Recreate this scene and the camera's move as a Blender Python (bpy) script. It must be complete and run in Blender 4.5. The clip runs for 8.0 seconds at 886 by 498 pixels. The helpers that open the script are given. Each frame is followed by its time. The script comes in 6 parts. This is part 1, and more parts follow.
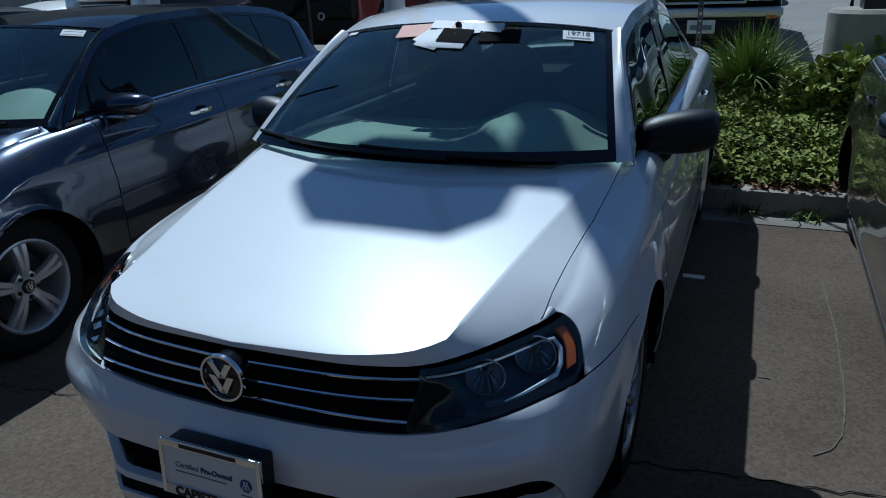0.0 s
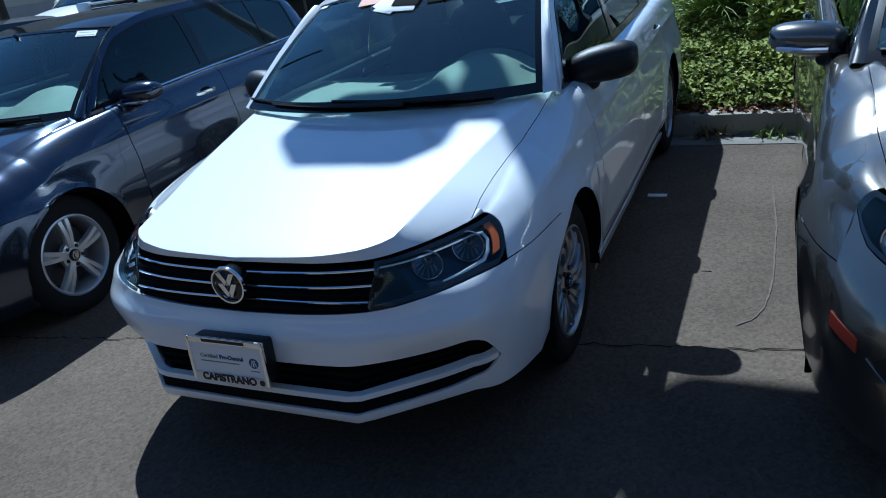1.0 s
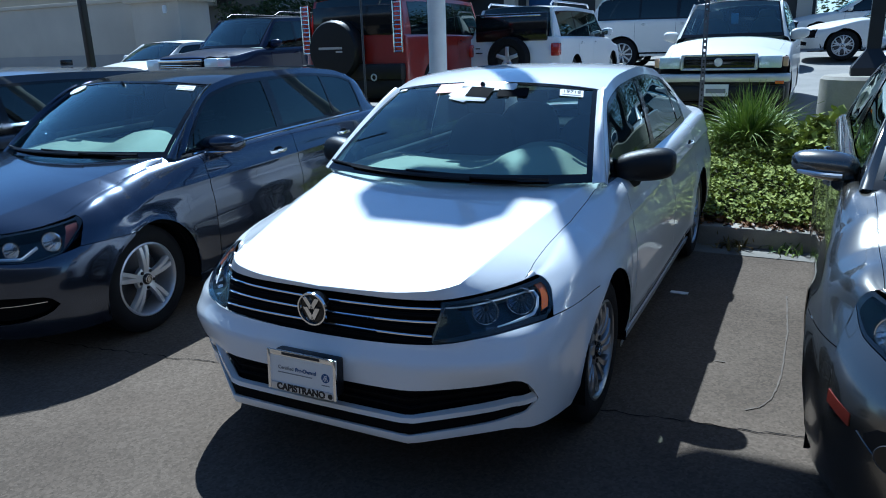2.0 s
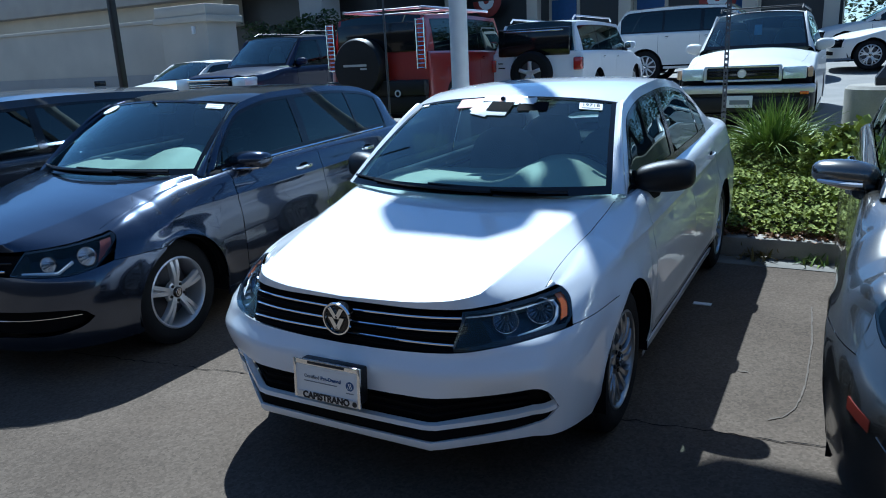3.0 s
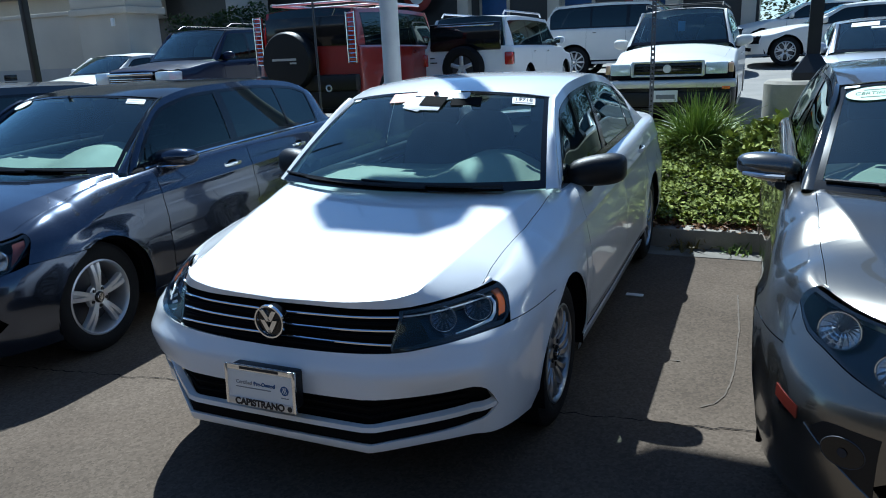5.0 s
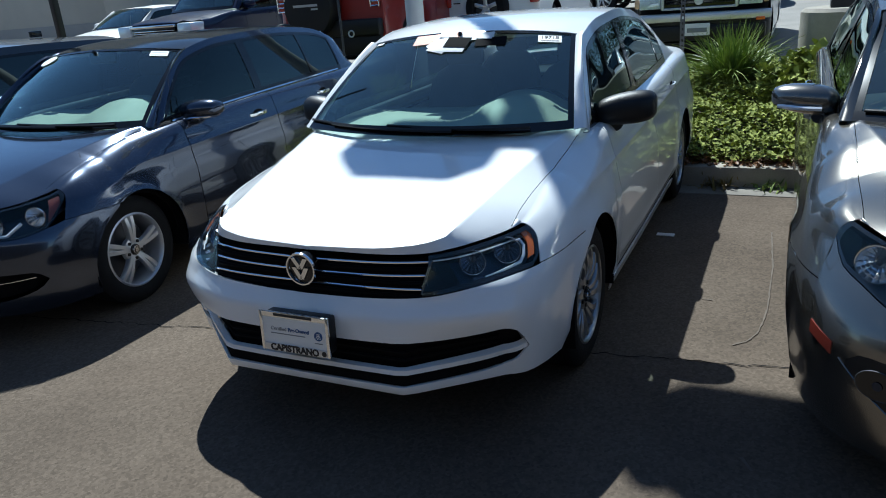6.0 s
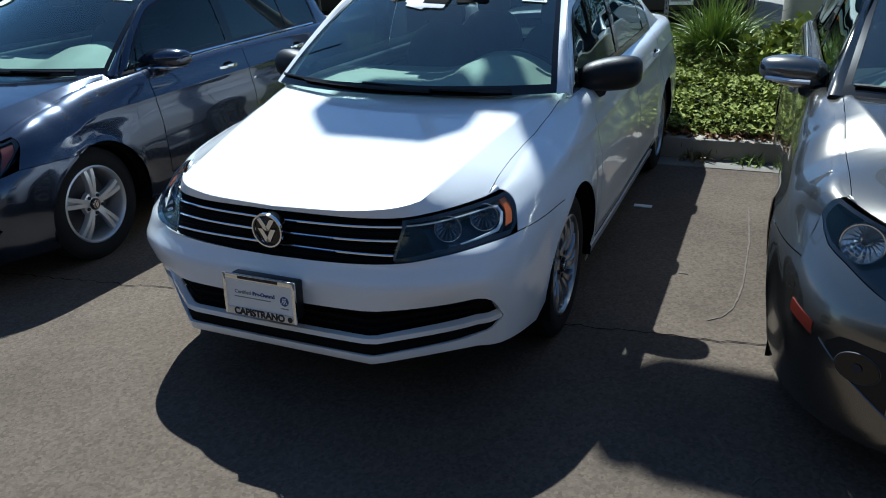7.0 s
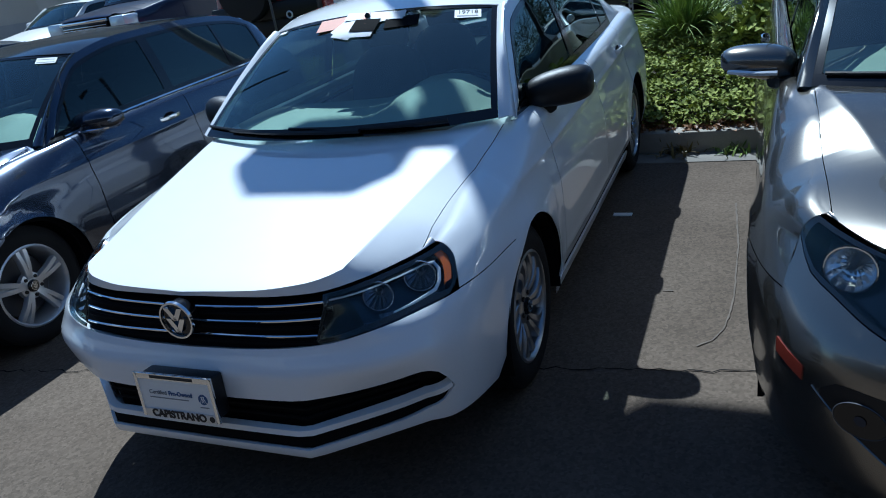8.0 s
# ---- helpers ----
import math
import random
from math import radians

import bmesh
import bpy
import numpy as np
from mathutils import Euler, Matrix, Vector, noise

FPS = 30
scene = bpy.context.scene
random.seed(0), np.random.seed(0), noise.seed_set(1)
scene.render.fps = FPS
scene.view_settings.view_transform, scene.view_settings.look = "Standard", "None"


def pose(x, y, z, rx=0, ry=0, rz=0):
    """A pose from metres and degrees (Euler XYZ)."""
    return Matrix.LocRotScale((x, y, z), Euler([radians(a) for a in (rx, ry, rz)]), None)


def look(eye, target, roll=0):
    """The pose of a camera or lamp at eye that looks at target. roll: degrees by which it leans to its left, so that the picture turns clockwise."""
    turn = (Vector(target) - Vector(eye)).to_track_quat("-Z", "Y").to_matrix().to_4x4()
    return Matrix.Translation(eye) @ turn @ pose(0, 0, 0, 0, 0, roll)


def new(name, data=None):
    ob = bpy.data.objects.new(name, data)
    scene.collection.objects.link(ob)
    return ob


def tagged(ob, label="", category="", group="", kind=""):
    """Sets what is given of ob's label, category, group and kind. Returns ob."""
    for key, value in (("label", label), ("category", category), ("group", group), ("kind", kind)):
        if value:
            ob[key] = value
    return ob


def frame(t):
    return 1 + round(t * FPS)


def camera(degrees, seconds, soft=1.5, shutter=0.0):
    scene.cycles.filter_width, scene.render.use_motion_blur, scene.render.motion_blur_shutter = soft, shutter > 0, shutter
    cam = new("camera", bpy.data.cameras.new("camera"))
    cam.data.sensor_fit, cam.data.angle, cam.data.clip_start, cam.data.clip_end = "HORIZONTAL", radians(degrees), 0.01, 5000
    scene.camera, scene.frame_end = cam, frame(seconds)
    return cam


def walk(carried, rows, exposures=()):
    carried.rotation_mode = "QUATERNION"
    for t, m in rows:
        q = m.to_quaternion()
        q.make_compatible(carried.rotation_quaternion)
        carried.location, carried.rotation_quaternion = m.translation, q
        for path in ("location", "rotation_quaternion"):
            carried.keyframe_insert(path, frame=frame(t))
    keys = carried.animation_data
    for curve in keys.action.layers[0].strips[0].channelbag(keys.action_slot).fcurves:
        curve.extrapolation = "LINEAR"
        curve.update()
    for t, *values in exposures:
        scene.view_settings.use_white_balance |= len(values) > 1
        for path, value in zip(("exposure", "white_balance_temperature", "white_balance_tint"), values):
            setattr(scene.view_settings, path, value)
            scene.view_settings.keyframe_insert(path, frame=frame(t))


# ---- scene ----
cam = camera(63.3, 8.0, soft=1.0)
PATH = [
    (0, (1.092, -1.119, 1.561), (0.326, 0.588, 0.852), -2.3),
    (0.5, (1.298, -1.331, 1.564), (0.485, 0.344, 0.832), -5.8),
    (1, (1.515, -1.478, 1.568), (0.676, 0.16, 0.784), -8.8),
    (1.5, (1.566, -1.664, 1.593), (0.764, 0.075, 1.016), -6.6),
    (2, (1.531, -1.905, 1.597), (0.646, -0.199, 1.045), -1.8),
    (2.2, (1.505, -1.934, 1.598), (0.496, -0.294, 1.055), -1.2),
    (3.3, (1.588, -1.953, 1.6), (0.704, -0.23, 1.099), -4.5),
    (3.5, (1.574, -1.901, 1.591), (0.793, -0.151, 1.019), -4.1),
    (4, (1.58, -1.91, 1.602), (0.819, -0.141, 1.062), -2.7),
    (4.2, (1.579, -1.914, 1.606), (0.806, -0.144, 1.087), -2.4),
    (5.3, (1.546, -1.911, 1.595), (0.741, -0.165, 1.044), -2.6),
    (5.5, (1.553, -1.905, 1.598), (0.718, -0.181, 1.022), -3.3),
    (6, (1.552, -1.912, 1.59), (0.702, -0.23, 0.92), -4.7),
    (6.5, (1.548, -1.887, 1.589), (0.779, -0.184, 0.874), -2.4),
    (7, (1.504, -1.826, 1.558), (0.733, -0.147, 0.792), -2.2),
    (7.5, (1.504, -1.588, 1.577), (0.688, 0.095, 0.869), -6.7),
    (8, (1.597, -1.41, 1.59), (0.799, 0.262, 0.837), -9.2),
]
walk(cam, [(t, look(eye, target, roll)) for t, eye, target, roll in PATH],
     exposures=[(0.0, -0.47, 5000, 0), (0.6, -0.13, 4750, 0), (1.2, 0.56, 4800, 0), (1.6, 0.68, 4850, 0), (3.5, 0.68, 4950, 0), (4.2, 0.68, 5050, 0), (5.5, 0.67, 5400, 0), (6.0, 0.62, 5500, 0), (6.8, 0.65, 5500, 0), (7.5, 0.57, 5050, 0), (8.0, 0.40, 4950, 0)])

# ---- light: a high sun behind the parked cars, clear sky ----
SUN = Vector((-0.425, 0.602, 1.0)).normalized()
world = bpy.data.worlds.new("sky")
scene.world = world
world.use_nodes = True
wn, wl = world.node_tree.nodes, world.node_tree.links
sky = wn.new("ShaderNodeTexSky")
sky.sky_type, sky.sun_disc = "NISHITA", False
sky.sun_elevation = math.asin(SUN.z)
sky.sun_rotation = math.atan2(SUN.x, SUN.y)
sky.air_density, sky.dust_density, sky.ozone_density = 0.8, 0.1, 3.0
co = wn.new("ShaderNodeTexCoord")
flat = wn.new("ShaderNodeMapping")
flat.inputs["Scale"].default_value = (1.0, 1.0, 2.2)
puff = wn.new("ShaderNodeTexNoise")
puff.inputs["Scale"].default_value, puff.inputs["Detail"].default_value, puff.inputs["Roughness"].default_value = 2.6, 7.0, 0.62
edge = wn.new("ShaderNodeMapRange")
edge.inputs["From Min"].default_value, edge.inputs["From Max"].default_value, edge.inputs["To Max"].default_value = 0.62, 0.76, 0.8
cloud = wn.new("ShaderNodeMix")
cloud.data_type = "RGBA"
cloud.inputs["B"].default_value = (6.5, 6.9, 7.4, 1)
wl.new(co.outputs["Generated"], flat.inputs["Vector"])
wl.new(flat.outputs["Vector"], puff.inputs["Vector"])
wl.new(puff.outputs["Fac"], edge.inputs["Value"])
wl.new(edge.outputs["Result"], cloud.inputs["Factor"])
wl.new(sky.outputs["Color"], cloud.inputs["A"])
wl.new(cloud.outputs["Result"], wn["Background"].inputs["Color"])
wn["Background"].inputs["Strength"].default_value = 0.074
sun = new("sun", bpy.data.lights.new("sun", "SUN"))
sun.data.energy, sun.data.angle, sun.data.color = 5.0, radians(0.53), (1.0, 0.955, 0.89)
sun.matrix_world = look(SUN * 40, (0, 0, 0))


# ---- materials ----
def material(name, color, rough=0.5, metal=0.0, coat=0.0, vary=0.08, scale=8.0, bump=0.0, bump_scale=120.0, spec=0.5, color2=None, random_piece=0.0):
    """A Principled surface with variation at two scales and a fine relief."""
    m = bpy.data.materials.new(name)
    m.use_nodes = True
    nt = m.node_tree
    b = nt.nodes["Principled BSDF"]
    b.inputs["Roughness"].default_value, b.inputs["Metallic"].default_value = rough, metal
    b.inputs["Coat Weight"].default_value, b.inputs["Coat Roughness"].default_value = coat, 0.03
    b.inputs["Specular IOR Level"].default_value = spec
    co = nt.nodes.new("ShaderNodeTexCoord")
    big, small = nt.nodes.new("ShaderNodeTexNoise"), nt.nodes.new("ShaderNodeTexNoise")
    for n, k in ((big, scale), (small, bump_scale)):
        n.inputs["Scale"].default_value, n.inputs["Detail"].default_value = k, 4.0
        nt.links.new(co.outputs["Object"], n.inputs["Vector"])
    mix = nt.nodes.new("ShaderNodeMix")
    mix.data_type = "RGBA"
    c2 = color2 or tuple(c * (1 - 3 * vary) for c in color)
    mix.inputs["A"].default_value, mix.inputs["B"].default_value = (*color, 1), (*c2, 1)
    fac = nt.nodes.new("ShaderNodeMath")
    fac.operation = "MULTIPLY_ADD"
    nt.links.new(small.outputs["Fac"], fac.inputs[0])
    fac.inputs[1].default_value = 0.5
    nt.links.new(big.outputs["Fac"], fac.inputs[2])
    ramp = nt.nodes.new("ShaderNodeMapRange")
    ramp.inputs["From Min"].default_value, ramp.inputs["From Max"].default_value = 0.45, 1.05
    nt.links.new(fac.outputs[0], ramp.inputs["Value"])
    nt.links.new(ramp.outputs["Result"], mix.inputs["Factor"])
    out = mix.outputs["Result"]
    if random_piece:
        info = nt.nodes.new("ShaderNodeObjectInfo")
        hsv = nt.nodes.new("ShaderNodeHueSaturation")
        mr = nt.nodes.new("ShaderNodeMapRange")
        mr.inputs["To Min"].default_value, mr.inputs["To Max"].default_value = 1 - random_piece, 1 + random_piece
        nt.links.new(info.outputs["Random"], mr.inputs["Value"])
        nt.links.new(mr.outputs["Result"], hsv.inputs["Value"])
        nt.links.new(out, hsv.inputs["Color"])
        out = hsv.outputs["Color"]
    nt.links.new(out, b.inputs["Base Color"])
    if bump:
        bp = nt.nodes.new("ShaderNodeBump")
        bp.inputs["Strength"].default_value, bp.inputs["Distance"].default_value = bump, 0.004
        nt.links.new(small.outputs["Fac"], bp.inputs["Height"])
        nt.links.new(bp.outputs["Normal"], b.inputs["Normal"])
    return m


def glass(name, tint, gloss_front=0.05):
    """A thin pane: tinted see-through with a mirror gloss that grows towards grazing views, alike from both sides."""
    m = bpy.data.materials.new(name)
    m.use_nodes = True
    nt = m.node_tree
    nt.nodes.remove(nt.nodes["Principled BSDF"])
    clear, gloss, mix, lw, power, ramp = (nt.nodes.new(k) for k in ("ShaderNodeBsdfTransparent", "ShaderNodeBsdfGlossy", "ShaderNodeMixShader", "ShaderNodeLayerWeight", "ShaderNodeMath", "ShaderNodeMapRange"))
    clear.inputs["Color"].default_value = (*tint, 1)
    gloss.inputs["Roughness"].default_value = 0.01
    gloss.inputs["Color"].default_value = (0.86, 1.0, 0.96, 1)
    lw.inputs["Blend"].default_value = 0.5
    power.operation = "POWER"
    power.inputs[1].default_value = 5.0
    ramp.inputs["To Min"].default_value = gloss_front
    nt.links.new(lw.outputs["Facing"], power.inputs[0])
    nt.links.new(power.outputs[0], ramp.inputs["Value"])
    nt.links.new(ramp.outputs["Result"], mix.inputs[0])
    nt.links.new(clear.outputs[0], mix.inputs[1])
    nt.links.new(gloss.outputs[0], mix.inputs[2])
    nt.links.new(mix.outputs[0], nt.nodes["Material Output"].inputs["Surface"])
    return m


M = {}
M["white_paint"] = material("white_paint", (0.81, 0.815, 0.82), 0.35, coat=1.0, spec=0.4, vary=0.01)
M["grey_paint"] = material("grey_blue_paint", (0.044, 0.056, 0.088), 0.19, metal=0.85, coat=1.0, vary=0.02)
M["beige_paint"] = material("warm_silver_paint", (0.185, 0.173, 0.152), 0.25, metal=0.93, coat=1.0, vary=0.02)
M["navy_paint"] = material("navy_paint", (0.005, 0.010, 0.040), 0.3, metal=0.0, coat=0.5, spec=0.15, vary=0.02)
M["red_paint"] = material("red_paint", (0.30, 0.016, 0.011), 0.35, metal=0.1, coat=1.0, vary=0.03)
M["silver_paint"] = material("silver_paint", (0.55, 0.57, 0.6), 0.35, metal=0.5, coat=1.0, vary=0.02)
M["pearl_paint"] = material("pearl_white_paint", (0.82, 0.83, 0.84), 0.4, coat=0.5, spec=0.3, vary=0.01)
M["dark_paint"] = material("dark_paint", (0.02, 0.022, 0.03), 0.3, metal=0.3, coat=1.0, vary=0.02)
M["cream_paint"] = material("cream_paint", (0.74, 0.73, 0.69), 0.4, coat=0.4, spec=0.3, vary=0.01)
M["black_plastic"] = material("black_plastic", (0.010, 0.010, 0.011), 0.42, spec=0.35, bump=0.15, bump_scale=600)
M["black_gloss"] = material("black_gloss", (0.006, 0.006, 0.007), 0.10, vary=0.02, spec=0.5)
# Darker copy of the alloy; the shade on the saloon's wheels is in its colour.
M["alloy_in_shade"] = material("shaded_alloy", (0.40, 0.41, 0.43), 0.32, metal=0.9, vary=0.04)
M["dark_inside"] = material("dark_inside", (0.006, 0.006, 0.007), 0.9, spec=0.1)
M["rubber"] = material("tyre_rubber", (0.012, 0.012, 0.013), 0.8, spec=0.2, bump=0.3, bump_scale=300)
M["chrome"] = material("chrome", (0.85, 0.86, 0.88), 0.08, metal=1.0, vary=0.01)
M["bright_metal"] = material("satin_bright_metal", (0.66, 0.67, 0.69), 0.35, metal=0.6, vary=0.03)
M["alloy"] = material("alloy", (0.64, 0.65, 0.67), 0.30, metal=0.6, coat=0.4, vary=0.03)
M["lamp_bowl"] = material("lamp_reflector", (0.90, 0.92, 0.95), 0.22, metal=0.35, vary=0.02)
M["reflector"] = material("chromed_reflector", (0.92, 0.94, 0.97), 0.12, metal=0.85, vary=0.02)
M["smoked_reflector"] = material("smoked_reflector", (0.34, 0.40, 0.50), 0.15, metal=0.85, vary=0.02)
M["lamp_dark"] = material("lamp_housing", (0.016, 0.024, 0.045), 0.2, metal=0.4, vary=0.05)
M["amber"] = material("amber_plastic", (0.75, 0.16, 0.01), 0.2, coat=1.0, vary=0.05)
M["lens_warm"] = material("pale_amber_lens", (0.62, 0.40, 0.24), 0.2, coat=1.0, vary=0.05)
M["red_lens"] = material("red_lens", (0.40, 0.015, 0.012), 0.15, coat=1.0, vary=0.05)
M["dull_red"] = material("dull_red_plastic", (0.16, 0.022, 0.012), 0.35, vary=0.05)
M["glass"] = glass("windshield_glass", (0.80, 1.0, 0.95), 0.17)
M["side_glass"] = glass("tinted_glass", (0.06, 0.08, 0.09), 0.06)
M["dark_glass"] = glass("privacy_glass", (0.025, 0.03, 0.035), 0.08)
M["lens"] = glass("lamp_lens", (0.92, 0.95, 0.97), 0.04)
M["dash"] = material("dashboard_plastic", (0.30, 0.27, 0.21), 0.6, bump=0.3, bump_scale=500)
M["beige_trim"] = material("beige_trim", (0.52, 0.49, 0.43), 0.7, bump=0.2, bump_scale=400)
M["pale_trim"] = material("pale_trim", (0.70, 0.69, 0.63), 0.6, bump=0.2, bump_scale=400)
M["seat"] = material("seat_cloth", (0.10, 0.10, 0.10), 0.9, bump=0.4, bump_scale=300)
M["white_card"] = material("white_card", (0.82, 0.82, 0.80), 0.6, vary=0.02)
M["ink"] = material("black_ink", (0.015, 0.015, 0.018), 0.6)
M["grey_ink"] = material("grey_ink", (0.25, 0.26, 0.28), 0.6)
M["blue_ink"] = material("blue_ink", (0.03, 0.09, 0.25), 0.5)
M["green_card"] = material("pale_green_card", (0.55, 0.72, 0.56), 0.6, vary=0.02)
M["green_ink"] = material("green_ink", (0.06, 0.16, 0.08), 0.6)
M["orange_card"] = material("orange_card", (0.75, 0.33, 0.22), 0.6, vary=0.05)
M["pole_white"] = material("white_pole_paint", (0.72, 0.72, 0.70), 0.45, vary=0.05)
M["pole_black"] = material("black_pole_paint", (0.02, 0.021, 0.023), 0.4, vary=0.1)
M["concrete"] = material("concrete", (0.37, 0.335, 0.275), 0.9, vary=0.12, scale=5, bump=0.5, bump_scale=90)
M["gutter"] = material("gutter_concrete", (0.22, 0.20, 0.17), 0.9, vary=0.1, scale=3, bump=0.5, bump_scale=90)
M["wall_beige"] = material("stucco_wall", (0.58, 0.52, 0.42), 0.9, vary=0.06, scale=1.2, bump=0.6, bump_scale=60)
M["wall_grey"] = material("stucco_base", (0.42, 0.39, 0.35), 0.9, vary=0.06, scale=1.2, bump=0.6, bump_scale=60)
M["shop_dark"] = material("dark_shopfront", (0.03, 0.028, 0.027), 0.4)
M["shop_red"] = material("red_frame", (0.3, 0.04, 0.03), 0.5)
M["soil"] = material("soil", (0.10, 0.075, 0.05), 0.95, vary=0.2, bump=0.8, bump_scale=50)
M["bark"] = material("bark", (0.12, 0.09, 0.06), 0.9, bump=0.6, bump_scale=40)
M["steel"] = material("dull_steel", (0.10, 0.10, 0.11), 0.5, metal=0.7)


def leafy(name, dark, light, rough=0.5):
    """Leaves that differ from one to the next."""
    m = bpy.data.materials.new(name)
    m.use_nodes = True
    nt = m.node_tree
    b = nt.nodes["Principled BSDF"]
    g, mix = nt.nodes.new("ShaderNodeNewGeometry"), nt.nodes.new("ShaderNodeMix")
    mix.data_type = "RGBA"
    mix.inputs["A"].default_value, mix.inputs["B"].default_value = (*dark, 1), (*light, 1)
    nt.links.new(g.outputs["Random Per Island"], mix.inputs["Factor"])
    nt.links.new(mix.outputs["Result"], b.inputs["Base Color"])
    b.inputs["Roughness"].default_value = rough
    b.inputs["Specular IOR Level"].default_value = 0.35
    return m


M["leaf"] = leafy("ground_cover_leaf", (0.13, 0.165, 0.02), (0.36, 0.385, 0.075), 0.8)
M["weed_leaf"] = leafy("weed_leaf", (0.10, 0.09, 0.025), (0.30, 0.20, 0.07))
M["blade"] = leafy("grass_blade", (0.09, 0.15, 0.02), (0.28, 0.34, 0.07))
M["tree_leaf"] = leafy("tree_leaf", (0.02, 0.045, 0.01), (0.06, 0.10, 0.025))
M["dry_leaf"] = leafy("dry_leaf", (0.10, 0.045, 0.02), (0.25, 0.12, 0.04))


def asphalt():
    """Worn grey-brown paving with stains, grit and faint traffic wear."""
    m = material("paving", (0.124, 0.098, 0.075), 0.9, vary=0.1, scale=2.0, bump=0.55, bump_scale=160, spec=0.10, color2=(0.096, 0.074, 0.056))
    nt = m.node_tree
    b = nt.nodes["Principled BSDF"]
    co = nt.nodes.new("ShaderNodeTexCoord")
    stain = nt.nodes.new("ShaderNodeTexNoise")
    stain.inputs["Scale"].default_value, stain.inputs["Detail"].default_value, stain.inputs["Distortion"].default_value = 0.7, 6, 0.6
    nt.links.new(co.outputs["Object"], stain.inputs["Vector"])
    mr = nt.nodes.new("ShaderNodeMapRange")
    mr.inputs["From Min"].default_value, mr.inputs["From Max"].default_value = 0.35, 0.7
    mr.inputs["To Min"].default_value, mr.inputs["To Max"].default_value = 0.84, 1.18
    nt.links.new(stain.outputs["Fac"], mr.inputs["Value"])
    hsv = nt.nodes.new("ShaderNodeHueSaturation")
    old = b.inputs["Base Color"].links[0].from_socket
    nt.links.new(old, hsv.inputs["Color"])
    # grit: small pale and dark stones in the binder
    grit = nt.nodes.new("ShaderNodeTexVoronoi")
    grit.inputs["Scale"].default_value = 85.0
    nt.links.new(co.outputs["Object"], grit.inputs["Vector"])
    gr = nt.nodes.new("ShaderNodeMapRange")
    gr.inputs["To Min"].default_value, gr.inputs["To Max"].default_value = 0.72, 1.28
    nt.links.new(grit.outputs["Color"], gr.inputs["Value"])
    mul = nt.nodes.new("ShaderNodeMath")
    mul.operation = "MULTIPLY"
    nt.links.new(mr.outputs["Result"], mul.inputs[0])
    nt.links.new(gr.outputs["Result"], mul.inputs[1])
    nt.links.new(mul.outputs[0], hsv.inputs["Value"])
    nt.links.new(hsv.outputs["Color"], b.inputs["Base Color"])
    return m


M["paving"] = asphalt()
M["scuff"] = material("pale_scuff", (0.136, 0.108, 0.083), 0.9, vary=0.15, scale=9)
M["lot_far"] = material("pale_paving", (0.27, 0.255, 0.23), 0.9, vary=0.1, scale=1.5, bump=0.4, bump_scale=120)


# ---- mesh helpers ----
def part(name, bm, mat, parent=None, label="", smooth=True, solid=0.0, centre=None, kind=""):
    """Links a bmesh as one mesh object; centre: faces are turned away from that point."""
    bmesh.ops.remove_doubles(bm, verts=bm.verts, dist=1e-5)
    if centre is not None:
        bm.normal_update()
        if sum((f.calc_center_median() - Vector(centre)).dot(f.normal) * f.calc_area() for f in bm.faces) < 0:
            bmesh.ops.reverse_faces(bm, faces=bm.faces)
    rim = [e.is_boundary for e in bm.edges] if solid else []
    me = bpy.data.meshes.new(name)
    bm.to_mesh(me)
    bm.free()
    me.materials.append(M[mat] if isinstance(mat, str) else mat)
    if smooth:
        me.shade_smooth()
        me.set_sharp_from_angle(angle=radians(38))
        for e, sharp in zip(me.edges, rim):
            if sharp:
                e.use_edge_sharp = True
    ob = new(name, me)
    if parent:
        ob.parent = parent
    if label:
        tagged(ob, label)
    if kind:
        tagged(ob, kind=kind)
    if solid:
        mod = ob.modifiers.new("thickness", "SOLIDIFY")
        mod.thickness, mod.offset = solid, -1
    return ob


def thing(name, label, category, m=None, group=""):
    ob = new(name)
    ob.empty_display_size = 0.2
    if m is not None:
        ob.matrix_world = m
    return tagged(ob, label, category, group)


def grid(bm, rows):
    """Quads over rows of points."""
    vs = [[bm.verts.new(p) for p in row] for row in rows]
    for a, b in zip(vs, vs[1:]):
        for i in range(len(a) - 1):
            q = (a[i], a[i + 1], b[i + 1], b[i])
            if (q[0].co - q[2].co).length > 1e-4 and (q[1].co - q[3].co).length > 1e-4:
                bm.faces.new(q)
    return vs


def box(bm, x0, x1, y0, y1, z0, z1, bevel=0.0, m=None):
    v = bmesh.ops.create_cube(bm, size=1)["verts"]
    for p in v:
        p.co = Vector(((x0, x1)[p.co.x > 0], (y0, y1)[p.co.y > 0], (z0, z1)[p.co.z > 0]))
    if bevel:
        e = list({e for p in v for e in p.link_edges})
        r = bmesh.ops.bevel(bm, geom=e, offset=bevel, segments=2, affect="EDGES", profile=0.5)
        v = list({p for f in r["faces"] for p in f.verts} | {p for p in v if p.is_valid})
    if m is not None:
        bmesh.ops.transform(bm, matrix=m, verts=[p for p in v if p.is_valid])
    return bm


def boxed(*a, **k):
    return box(bmesh.new(), *a, **k)


